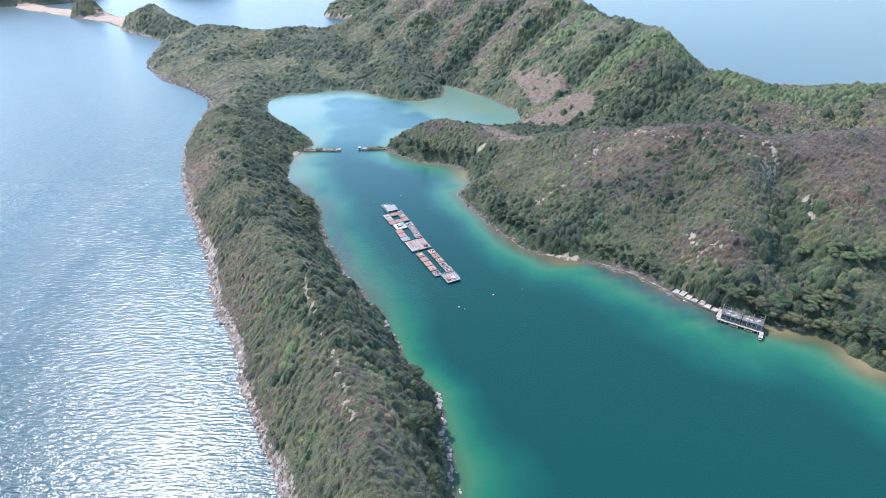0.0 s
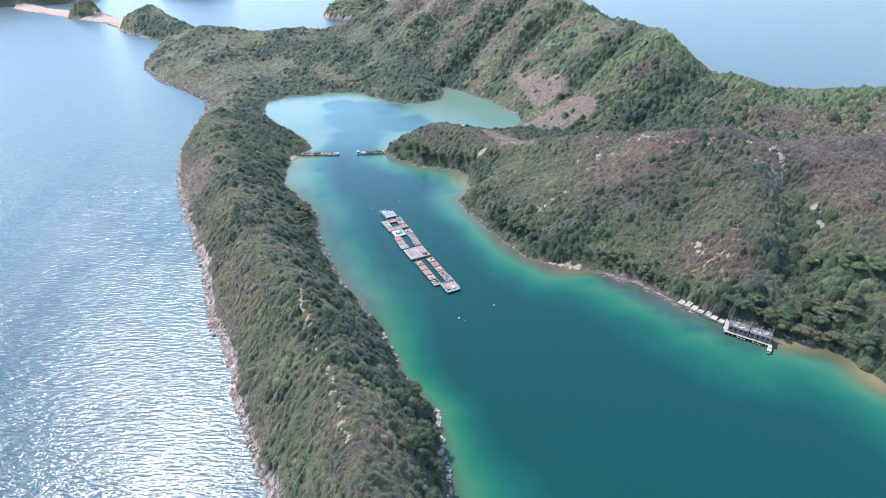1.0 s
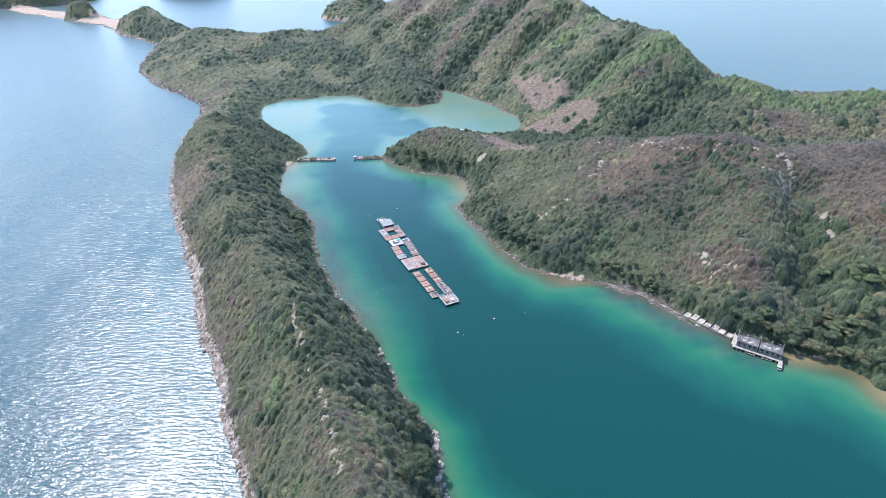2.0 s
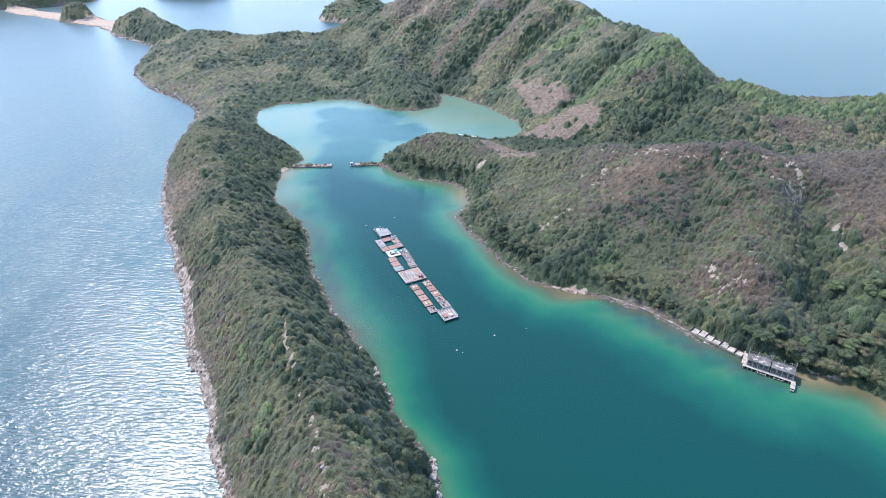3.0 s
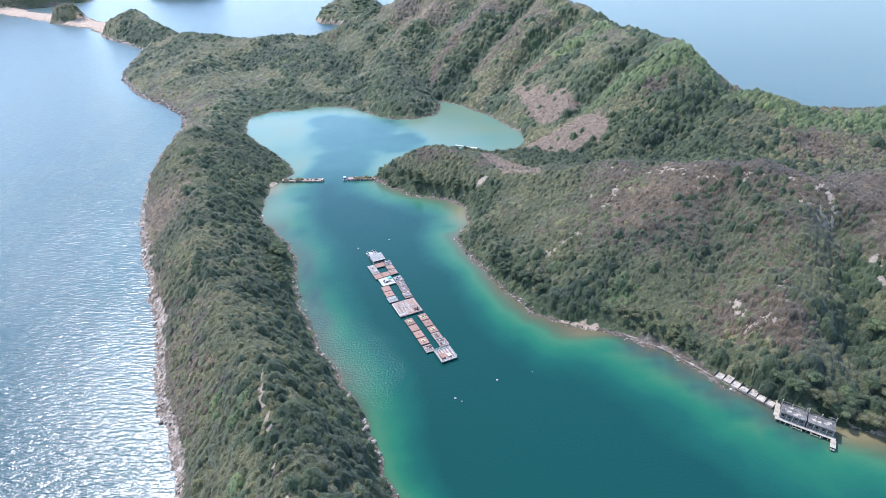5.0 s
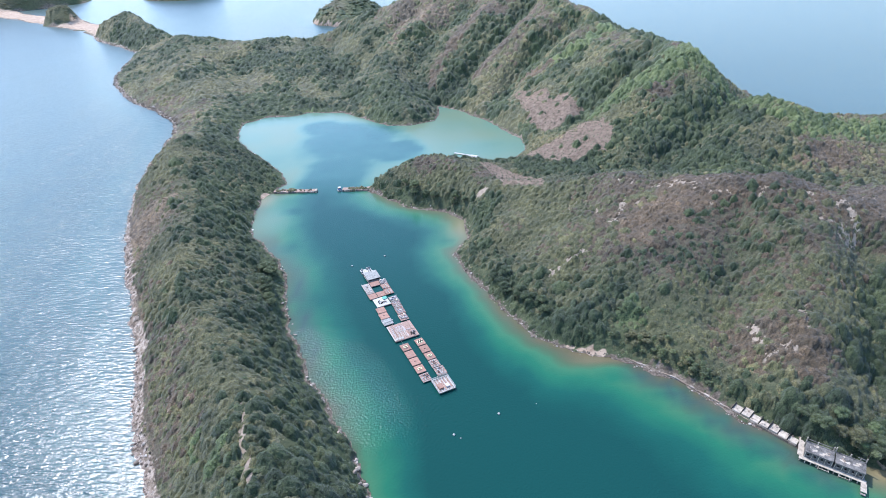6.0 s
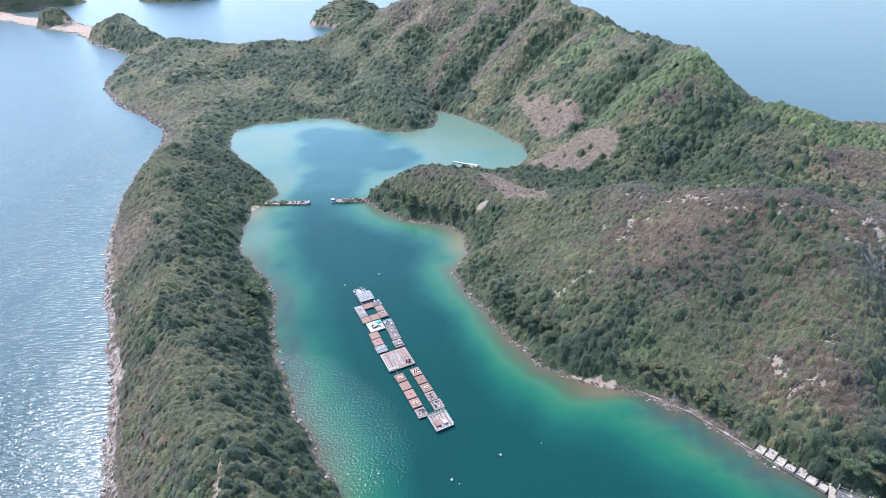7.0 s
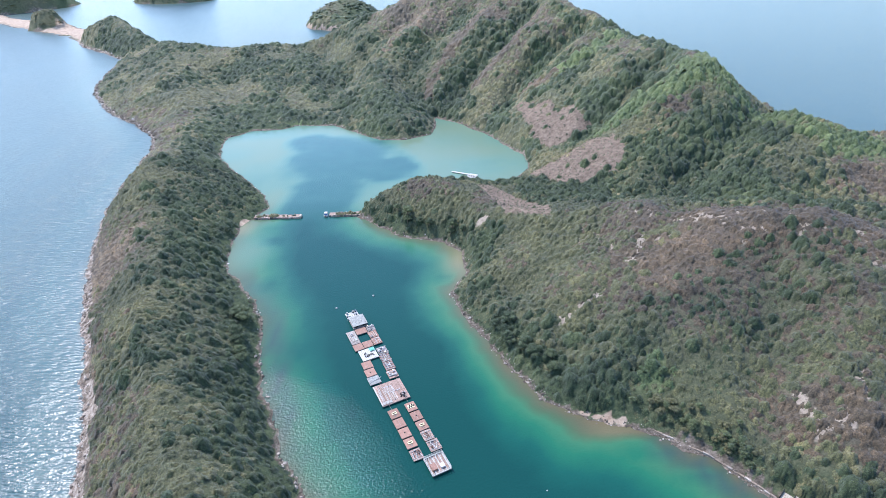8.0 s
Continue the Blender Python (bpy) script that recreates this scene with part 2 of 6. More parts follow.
# crest lines: x, y and the ground's height
RIDGES = [
    [(70, -200, 16), (20, -60, 18), (-8, 40, 20), (-30, 118, 21), (-50, 166, 20), (-74, 202, 16), (-104, 252, 15.5), (-122, 300, 12),
     (-140, 340, 12), (-165, 385, 14), (-178, 430, 9), (-180, 470, 5), (-205, 540, 9), (-250, 605, 19), (-278, 690, 23)],
    [(-278, 700, 25), (-320, 765, 21), (-380, 825, 19), (-445, 895, 31), (-475, 890, 20)],
    [(-278, 712, 24), (-213, 688, 24), (-150, 712, 22), (-118, 708, 33), (-85, 705, 48), (-40, 690, 60), (0, 675, 66), (65, 640, 71), (118, 565, 60), (138, 525, 54),
     (150, 494, 56), (152, 466, 54), (157, 440, 51), (166, 418, 44), (178, 402, 39), (190, 382, 36), (204, 360, 34), (290, 358, 37), (400, 345, 45), (600, 250, 40)],
    [(65, 640, 67), (36, 614, 49), (10, 592, 29), (-7, 558, 12)],
    [(93, 594, 60), (64, 579, 42), (44, 565, 27), (27, 548, 11)],
    [(0, 675, 53), (-40, 620, 28), (-58, 570, 15), (-36, 505, 8)],
    [(118, 565, 59), (98, 515, 30), (78, 480, 18)],
    [(157, 440, 50), (130, 420, 34), (101, 397, 18), (70, 410, 9)],
    [(-38, 366, 6), (-12, 374, 13), (14, 354, 14), (27, 335, 13), (55, 318, 18), (85, 300, 30.5), (110, 284, 35), (132, 273, 40), (157, 260, 37),
     (195, 250, 40), (260, 235, 42), (350, 180, 40), (550, 60, 30)],
    [(140, 264, 37), (138, 238, 28), (124, 214, 16)],
    [(195, 250, 40), (172, 208, 24), (160, 175, 10)],
]

# hollows between the crests: the line, how far it sinks and how wide it is
HOLLOWS = [
    ([(50, 402), (70, 374), (92, 354), (118, 338), (150, 324), (185, 314), (240, 302), (330, 270)], 12, 21),
    ([(74, 604), (48, 583), (28, 565), (6, 540)], 9, 9), ([(22, 644), (-16, 612), (-30, 575), (-14, 538)], 9, 12),
    ([(107, 556), (84, 549), (62, 536), (44, 511)], 10, 10), ([(140, 466), (112, 452), (90, 433), (58, 436)], 12, 11),
    ([(152, 238), (146, 208), (138, 193), (133, 172)], 7, 9), ([(116, 258), (103, 226), (95, 200)], 4, 9),
    ([(88, 285), (60, 262), (40, 240)], 3, 9), ([(66, 300), (40, 282), (14, 278)], 3, 8),
    ([(-215, 645), (-190, 592), (-165, 532), (-150, 510)], 11, 22), ([(-120, 690), (-100, 620), (-95, 540)], 12, 20),
    ([(-30, 660), (-62, 640), (-85, 590)], 9, 14), ([(205, 420), (180, 405), (160, 385), (125, 360)], 8, 12),
    ([(-345, 790), (-330, 740), (-355, 700)], 5, 20),
    ([(102, 305), (127, 297), (146, 289), (160, 284)], 7, 11), ([(150, 268), (160, 264)], 1.6, 9), ([(170, 283), (200, 277)], 2.5, 10),
]


def to_lines(px, py, line, closed=False):
    """Distance to a chain of straight pieces, and the height along it where the chain has heights."""
    pts = list(line) + ([line[0]] if closed else [])
    best = np.full(px.shape, 1e9)
    crest = np.zeros(px.shape)
    for a, b in zip(pts, pts[1:]):
        dx, dy = b[0] - a[0], b[1] - a[1]
        s = np.clip(((px - a[0]) * dx + (py - a[1]) * dy) / (dx * dx + dy * dy + 1e-9), 0, 1)
        d = np.hypot(px - a[0] - s * dx, py - a[1] - s * dy)
        near = d < best
        best = np.where(near, d, best)
        if len(a) > 2:
            crest = np.where(near, a[2] + s * (b[2] - a[2]), crest)
    return best, crest


def inside(px, py, ring):
    odd = np.zeros(px.shape, bool)
    for (ax, ay), (bx, by) in zip(ring, ring[1:] + ring[:1]):
        if ay != by:
            odd ^= ((ay > py) != (by > py)) & (px < ax + (py - ay) * (bx - ax) / (by - ay))
    return odd


def waves(px, py, size, seed):
    """Smooth value noise from a seeded lattice, about -1 to 1."""
    rng = np.random.RandomState(seed)
    lattice = rng.uniform(-1, 1, (256, 256))
    gx, gy = px / size, py / size
    ix, iy = np.floor(gx).astype(int), np.floor(gy).astype(int)
    fx, fy = gx - ix, gy - iy
    fx, fy = fx * fx * (3 - 2 * fx), fy * fy * (3 - 2 * fy)
    at = lambda i, j: lattice[(ix + i) % 256, (iy + j) % 256]
    return (at(0, 0) * (1 - fx) + at(1, 0) * fx) * (1 - fy) + (at(0, 1) * (1 - fx) + at(1, 1) * fx) * fy


def shore_distance(px, py):
    """Signed distance from the waterline, positive on land, with a ragged edge."""
    d, _ = to_lines(px, py, LAND, True)
    d = np.where(inside(px, py, LAND), d, -d)
    return d + 1.3 * waves(px, py, 9, 3) + 0.8 * waves(px, py, 3.5, 4)


# levelled strips under the pens and the pier house: two ends, half width, height
FLATS = [([(94.4, 194.2), (107.2, 179.9)], 2.9, 0.55), ([(106.4, 175.6), (117.5, 168.3)], 3.2, 0.5), ([(106, 179.6), (103.5, 176.0)], 1.6, 0.6), ([(46, 224.5), (54, 219.5)], 2.4, 0.3), ([(124, 171.5), (134, 165.5)], 1.3, 0.25)]


def flat_distance(px, py):
    return np.min([to_lines(px, py, ends)[0] - half for ends, half, _ in FLATS], 0)


def ground_height(px, py, ds):
    """Slopes rise from the waterline to the crest lines; gullies run down them."""
    land = np.maximum(ds, 0)
    total = np.zeros(px.shape)
    for line in RIDGES:
        dr, crest = to_lines(px, py, line)
        dr = np.sqrt(dr * dr + 49) - 7
        h = crest * (land / (land + dr + 1e-6)) ** 1.15
        total = total + np.maximum(h, 0) ** 7
    h = total ** (1 / 7)
    for line, sink, wide in HOLLOWS:
        dr, _ = to_lines(px, py, line)
        h = h - np.minimum(sink, 0.6 * h) * np.exp(-(dr / wide) ** 2)
    gully = waves(px, py, 38, 5) + 0.5 * waves(px, py, 17, 6)
    h = h * (1 + 0.07 * gully) + np.minimum(land, 12) / 12 * (0.5 * waves(px, py, 11, 7) + 0.25 * waves(px, py, 4, 8))
    ribs = 1 - np.abs(waves(px, py, 14, 10)) * 2
    h = h + np.minimum(land, 25) / 25 * 0.9 * ribs
    steep = np.clip((px + 60) / 40, 0.35, 1)
    bank = np.minimum(land * 0.2, 0.9) + 4.0 * steep * (1 - np.exp(-np.maximum(land - 2, 0) / 8))
    sea = np.maximum(ds * 0.16, -9)
    z = np.where(ds > 0, np.maximum(h, 0) + bank, sea)
    for ends, half, level in FLATS:
        d, _ = to_lines(px, py, ends)
        f = np.clip((half + 2.2 - d) / 2.2, 0, 1)
        z = np.where(z > level, z + (level - z) * f * f * (3 - 2 * f), z)
    return z
# ---- the land and the water ----
ISLES = [(-150, 1012, 60, 74, 27), (-620, 1025, 30, 22, 27), (-930, 1290, 190, 122, 75), (-555, 1350, 80, 62, 34)]
BAR = [(-490, 925), (-532, 965), (-575, 995), (-640, 1038), (-700, 1085), (-775, 1130), (-830, 1180)]
SEA_BANK = [(64.5, 219), (71, 215.3), (80.6, 208.3), (87.8, 200.4), (93.5, 193.6), (104, 181)]
SCAR_SLOPE = [(52, 516), (61, 503), (76, 487), (79, 472), (88, 474), (97, 449), (93, 443), (69, 437), (61, 457)]
SCAR_SPUR = [(50, 407), (70, 409), (88, 416), (100, 410), (104, 392), (97, 377), (66, 381)]
SCAR_NECK = [(12, 380), (19, 383), (35, 358), (53, 334), (50, 316), (30, 329), (24, 352)]
PALE = [(20, 331, 3, 2), (68, 285, 0.8, 0.5), (95, 290, 0.9, 0.5), (112, 283, 0.9, 0.5)]

spots = random.Random(12)
for (ax, ay, _), (bx, by, _) in zip(RIDGES[8][4:], RIDGES[8][5:9]):
    for _ in range(9):
        s = spots.random()
        PALE.append((ax + s * (bx - ax) + spots.gauss(0, 6), ay + s * (by - ay) - abs(spots.gauss(3, 8)), spots.uniform(0.4, 0.9), spots.uniform(0.35, 0.6)))

PALE += [(-53, 166.5, 0.9, 2.0), (-52, 162.5, 1.0, 2.2), (-50.5, 159.5, 0.8, 1.4), (-48.2, 156.8, 0.5, 2.0), (-46.2, 152.5, 0.45, 2.5)]
# pale stony runnels that wander down the crest and the dry slopes of the eastern hill, with short side branches
for line, wide in (([(151, 256), (152.5, 249), (151, 241)], 0.52), ([(140, 248), (147, 245.5), (151, 241)], 0.5), ([(143, 243), (149, 240)], 0.42), ([(157, 224), (156.5, 218), (155, 212.5)], 0.62), ([(122, 218), (121, 212), (120, 208)], 0.33),
                   ([(106, 217), (106, 211), (108.5, 203)], 0.33), ([(110, 207), (115, 203)], 0.3), ([(44, 257), (51, 261.5), (60, 266)], 0.55), ([(73, 274), (77, 281), (80, 287)], 0.5), ([(70, 276), (76, 277)], 0.5), ([(84, 293), (87, 299)], 0.5),
                   ([(92, 289), (101, 284), (108, 279)], 0.42), ([(110, 273), (117, 270)], 0.5), ([(125, 272), (131, 266)], 0.42), ([(139, 263), (146, 259)], 0.42), ([(160, 262), (168, 259)], 0.42), ([(57, 296), (66, 300)], 0.42)):
    for (ax, ay), (bx, by) in zip(line, line[1:]):
        long = math.hypot(bx - ax, by - ay)
        for k in range(int(long / 0.5)):
            s = k * 0.5 / long
            cx, cy = ax + s * (bx - ax) + 0.5 * math.sin(1.1 * k + ax), ay + s * (by - ay) + 0.4 * math.sin(0.8 * k + by)
            if spots.random() < 0.58:
                PALE.append((cx, cy, wide * spots.uniform(0.6, 1.25), wide * spots.uniform(0.6, 1.25)))
            if spots.random() < 0.13:
                way = spots.uniform(0, 6.28)
                for _ in range(spots.randint(3, 6)):
                    cx, cy = cx + 0.5 * math.cos(way), cy + 0.5 * math.sin(way)
                    way += spots.gauss(0, 0.4)
                    PALE.append((cx, cy, wide * spots.uniform(0.5, 0.9), wide * spots.uniform(0.5, 0.9)))

TRACK = [(-57, 178), (-51, 161), (-45, 148), (-40, 137), (-34, 122), (-29, 111), (-26, 102)]
for (ax, ay), (bx, by) in zip(TRACK, TRACK[1:]):
    for _ in range(7):
        s = spots.random()
        PALE.append((ax + s * (bx - ax) + spots.gauss(0, 0.6), ay + s * (by - ay), spots.uniform(0.25, 0.55), spots.uniform(0.5, 1.4)))


def axis(*runs):
    out = []
    for lo, hi, step in runs:
        out += list(np.arange(lo, hi, step))
    return np.array(out + [runs[-1][1]], float)


def island_distance(px, py):
    best = np.full(px.shape, -1e9)
    top = np.zeros(px.shape)
    for x, y, rx, ry, height in ISLES:
        r = np.hypot((px - x) / rx, (py - y) / ry) * (1 + 0.1 * waves(px, py, 30, 21))
        d = (1 - r) * min(rx, ry)
        top = np.where(d > best, height * np.clip(1 - r ** 3, 0, 1) * (1 + 0.2 * waves(px, py, 25, 22)), top)
        best = np.maximum(best, d)
    return best, top


def full_ground(px, py):
    """Height, signed shore distance and the shares of each kind of ground."""
    ds = shore_distance(px, py)
    h = ground_height(px, py, ds)
    di, top = island_distance(px, py)
    h = np.where(di > 0, np.maximum(h, top + 0.4), h)
    db, _ = to_lines(px, py, BAR)
    bar = np.clip((27 + 4 * waves(px, py, 25, 23) - db) / 12, 0, 1)
    h = np.maximum(h, np.where(bar > 0, 1.6 * bar - 0.1, -9))
    dist = np.maximum(np.maximum(ds, di), 22 - db)
    west, _ = to_lines(px, py, SHORE_WEST)
    width = np.where(west < np.abs(ds) + 4, 2.6 + 1.0 * np.clip((340 - py) / 60, 0, 1), np.where((px > 2) & (py < 296), 1.0, 0.4)) * (1 + 0.55 * waves(px, py, 14, 9))
    rock = np.clip(1.5 - dist / np.maximum(width, 0.8), 0, 1)
    bank, _ = to_lines(px, py, SEA_BANK)
    rock = np.where((px > 108) & (py < 185), rock * 0.35, np.maximum(rock, np.clip(1.1 - bank / 1.3, 0, 1) * (px > 72)))
    rock = np.where(di > 2, 0, rock)
    bare = np.zeros(px.shape)
    for ring in (SCAR_SLOPE, SCAR_SPUR, SCAR_NECK):
        d, _ = to_lines(px, py, ring, True)
        bare = np.maximum(bare, np.clip(0.5 + np.where(inside(px, py, ring), d, -d) / 7, 0, 1))
    pale = np.zeros(px.shape)
    for x, y, rx, ry in PALE:
        pale = np.maximum(pale, np.clip(1.15 - 0.6 * np.hypot((px - x) / max(rx, 1.2), (py - y) / max(ry, 1.2)), 0, 1))
    beach = np.zeros(px.shape)
    for x, y, r in ((47.5, 224.6, 2.6), (50.5, 223.2, 2.6), (54, 221.0, 2.3), (57.5, 219.6, 2.2), (127, 171.2, 2.0), (130, 168.8, 2.2), (133, 167, 1.6), (160, 132, 3), (-105.5, 359, 4), (-205, 940, 25), (-160, 935, 25)):
        beach = np.maximum(beach, np.clip(1.4 - np.hypot(px - x, py - y) / r, 0, 1) * (dist < np.where((px < 62) & (py < 230), 3.2, 2.3)))
    beach = np.maximum(beach, np.where((di > -1) & (di < 5) & (py < 975) & (px > -300), 0.9, 0))
    sand = np.maximum(bar * (di < 2) * (ds < 2), beach)
    return h, dist, rock, bare, pale, sand


def dense(px, py):
    """Where the scrub of the eastern hill stands darkest, 0 to 1."""
    out = np.zeros(px.shape)
    for x, y, rx, ry in ((92, 251, 22, 12), (110, 246, 19, 14), (116, 262, 22, 9), (70, 246, 14, 13), (128, 248, 15, 13), (88, 230, 12, 8)):
        out = np.maximum(out, np.exp(-((px - x) / rx) ** 2 - ((py - y) / ry) ** 2))
    return out


def sward(px, py):
    """Where the growth of the eastern hill is low and even, 0 to 1."""
    out = np.zeros(px.shape)
    for x, y, rx, ry in ((148, 238, 7, 7), (137, 231, 10, 7), (124, 226, 12, 7), (108, 223, 12, 5), (52, 276, 13, 15), (34, 302, 8, 12), (84, 284, 20, 8), (66, 262, 10, 8)):
        out = np.maximum(out, np.exp(-((px - x) / rx) ** 2 - ((py - y) / ry) ** 2))
    return out


def zones(px, py, h):
    """Where tall dark trees, dry heath and bright trees grow, about 0 to 1, and the two noises behind it."""
    west, _ = to_lines(px, py, SHORE_WEST)
    inner, _ = to_lines(px, py, SHORE_SPIT + SHORE_LAGOON + SHORE_EAST)
    n1, n2 = waves(px, py, 26, 41) + 0.5 * waves(px, py, 11, 42), waves(px, py, 45, 43) + 0.5 * waves(px, py, 18, 44)
    on_spit = (west + inner < 130) & (px < 0.5 * (py - 300) + 40)
    on_east = (px > -50) & (py < 400)
    crest, _ = to_lines(px, py, RIDGES[8])
    behind = np.clip((py - 300 + 0.35 * (px - 114)) / 25, 0, 1) * np.clip(crest / 14, 0, 1) * (px > 40)
    wood = np.where(on_spit, 0.74 + 0.12 * np.clip((170 - py) / 40, 0, 1) - inner / (west + inner + 1) + 0.22 * n1,
                    np.where(on_east, np.maximum(0.55 - inner / 62 + 0.22 * n1, (0.1 + 0.36 * np.clip((172 - px) / 20, 0, 1)) * behind + 0.2 * n1), 0.22 + 0.3 * n1 - 0.25 * n2))
    for x, y, s in ((158, 388, 15), (168, 376, 12), (140, 392, 8), (151, 221, 9), (155, 233, 6), (140, 200, 9), (-112, 380, 16), (-100, 345, 14), (20, 320, 9), (-22, 350, 7), (-50, 500, 20), (60, 450, 9), (105, 470, 14)):
        wood = np.maximum(wood, 0.85 * np.exp(-((px - x) ** 2 + (py - y) ** 2) / (s * s)) + 0.12 * n1)
    dry = np.where(on_spit, 0.6 - west / 60 + 0.45 * n2, np.where(on_east, (h - 10) / 28 + 0.4 * n2 - 0.55 * behind, 0.05 + 0.3 * n2 + (h - 22) / 75))
    dry = np.where(on_east, np.maximum(dry, 0.8 * np.exp(-((px - 108) / 12) ** 2 - ((py - 207) / 9) ** 2) + 0.2 * n2), dry)
    for x, y, s in ((-10, 367, 11), (6, 362, 9), (26, 348, 12), (104, 212, 10), (113, 214, 9), (118, 203, 11), (162, 231, 7), (196, 336, 17), (134, 410, 11)):
        patch = np.exp(-((px - x) ** 2 + (py - y) ** 2) / (s * s))
        dry, wood = np.maximum(dry, 0.95 * patch + 0.15 * n2), wood * (1 - 0.85 * patch)
    for x, y, s in ((152, 189, 11), (165, 182, 9)):
        lush = np.exp(-((px - x) ** 2 + (py - y) ** 2) / (s * s))
        wood = np.maximum(wood, 0.8 * lush)
    top = np.exp(-(crest / 5) ** 2) * on_east * (px > 30)
    wood, dry = wood - 0.6 * top, np.maximum(dry, 0.55 * top + 0.25 * n2)
    north = (py > 430) & (px > -80)
    for gully, wide in (([(74, 604), (48, 583), (28, 565), (6, 540)], 9), ([(107, 556), (84, 549), (62, 536), (44, 511), (40, 493)], 10), ([(131, 475), (112, 468), (100, 454), (87, 440)], 9),
                        ([(22, 644), (-16, 612), (-30, 575), (-14, 538)], 10), ([(-55, 512), (-20, 497)], 12), ([(40, 656), (75, 622), (100, 576), (130, 535)], 9)):
        d, _ = to_lines(px, py, gully)
        damp = np.exp(-(d / wide) ** 2) * north
        wood, dry = np.maximum(wood, 0.46 * damp + 0.15 * n1), dry * (1 - 0.7 * damp)
    for spur, wide in (([(52, 612), (33, 620), (12, 600), (-4, 578), (-11, 553)], 9), ([(83, 598), (64, 580), (44, 566), (29, 552)], 7), ([(100, 524), (81, 519), (64, 528)], 6)):
        d, _ = to_lines(px, py, spur)
        open_ = np.exp(-(d / wide) ** 2) * north
        wood, dry = wood * (1 - 0.9 * open_), np.maximum(dry, 1.0 * open_ + 0.2 * n2)
    thick = dense(px, py)
    wood, dry = wood + 0.3 * thick, dry + 0.12 * thick
    even = sward(px, py) * np.clip(inner / 12 - 0.4, 0, 1)
    wood, dry = wood - 0.5 * even, dry * (1 - even) + even * (0.42 + 0.3 * n2)
    for x, y, rx, ry in ((112, 206, 12, 10), (117, 196, 8, 6), (112, 275, 26, 5), (128, 265, 14, 4), (144, 249, 9, 8), (165, 240, 9, 8), (76, 277, 7, 5), (87, 312, 8, 6)):
        dry = np.maximum(dry, 0.9 * np.exp(-((px - x) / rx) ** 2 - ((py - y) / ry) ** 2) + 0.15 * n2)
    line, _ = to_lines(px, py, [(104, 429), (120, 427), (145, 430), (157, 438), (167, 424), (182, 388), (188, 366), (202, 357), (226, 350), (300, 358)])
    lime = np.clip(1.15 - line / 15, 0, 1) * (0.65 + 0.5 * waves(px, py, 20, 45))
    lime = np.maximum(lime, 0.36 * np.exp(-((px - 155) / 12) ** 2 - ((py - 187) / 10) ** 2))
    lime = np.maximum(lime, 0.75 * np.exp(-(to_lines(px, py, [(130, 534), (109, 523), (92, 521)])[0] / 6) ** 2))
    for x, y, s in ((69.5, 231.5, 5.5), (-59, 162, 3.2), (148, 431, 12), (-112, 516, 7)):
        lime = np.maximum(lime, 0.9 * np.exp(-((px - x) ** 2 + (py - y) ** 2) / (s * s)))
    for x, y, rx, ry in ((-54, 138, 4, 8), (-39, 104, 6, 7), (-47, 119, 4, 7), (-68, 168, 3, 6), (-22, 124, 4, 5)):
        lime = np.maximum(lime, 0.42 * np.exp(-((px - x) / rx) ** 2 - ((py - y) / ry) ** 2))
    return wood, dry, lime, n1, n2


def sheet(name, xs, ys, z, mat, attributes, keep=None):
    nx, ny = len(xs), len(ys)
    gx, gy = np.meshgrid(xs, ys)
    co = np.stack([gx, gy, z], -1).reshape(-1, 3)
    i = (np.arange(ny - 1)[:, None] * nx + np.arange(nx - 1)[None]).ravel()
    quads = np.stack([i, i + 1, i + nx + 1, i + nx], 1)
    if keep is not None:
        quads = quads[keep.ravel()[quads].any(1)]
    me = bpy.data.meshes.new(name)
    me.vertices.add(len(co))
    me.vertices.foreach_set("co", co.ravel())
    me.loops.add(quads.size)
    me.loops.foreach_set("vertex_index", quads.ravel().astype(np.int32))
    me.polygons.add(len(quads))
    me.polygons.foreach_set("loop_start", np.arange(0, quads.size, 4, dtype=np.int32))
    me.update(calc_edges=True)
    me.validate()
    for key, value in attributes.items():
        me.attributes.new(key, "FLOAT", "POINT").data.foreach_set("value", value.ravel().astype(np.float32))
    me.polygons.foreach_set("use_smooth", np.ones(len(me.polygons), bool))
    me.materials.append(mat)
    return new(name, me)


XS = axis((-4600, -1140, 240), (-1140, -540, 14), (-540, -230, 4), (-230, 230, 2), (230, 500, 5), (500, 800, 20), (800, 4600, 240))
YS = axis((-4600, -260, 240), (-260, -60, 8), (-60, 425, 2), (425, 960, 4), (960, 1440, 12), (1440, 4600, 240))
gx, gy = np.meshgrid(XS, YS)
gz, _, rock, bare, pale, sand = full_ground(gx, gy)
wood, dry, lime, _, _ = zones(gx, gy, gz)
ground = tagged(sheet("ground", XS, YS, gz, EARTH, {"wood": np.clip(wood * 1.6, 0, 1), "dry": np.clip(dry, 0, 1), "lime": np.clip(lime, 0, 1), "rock": rock, "granite": np.clip(1.5 - to_lines(gx, gy, SHORE_WEST)[0] / 20, 0, 1), "bare": bare, "pale": pale, "sand": sand}),
                "hilly island ground, brown earth with pale rocky shores and reddish bare scars", "ground", kind="structure")


def height_at(px, py):
    """The ground's height by its own grid."""
    px, py = np.asarray(px, float), np.asarray(py, float)
    i = np.clip(np.searchsorted(XS, px) - 1, 0, len(XS) - 2)
    j = np.clip(np.searchsorted(YS, py) - 1, 0, len(YS) - 2)
    fx, fy = (px - XS[i]) / (XS[i + 1] - XS[i]), (py - YS[j]) / (YS[j + 1] - YS[j])
    return (gz[j, i] * (1 - fx) + gz[j, i + 1] * fx) * (1 - fy) + (gz[j + 1, i] * (1 - fx) + gz[j + 1, i + 1] * fx) * fy


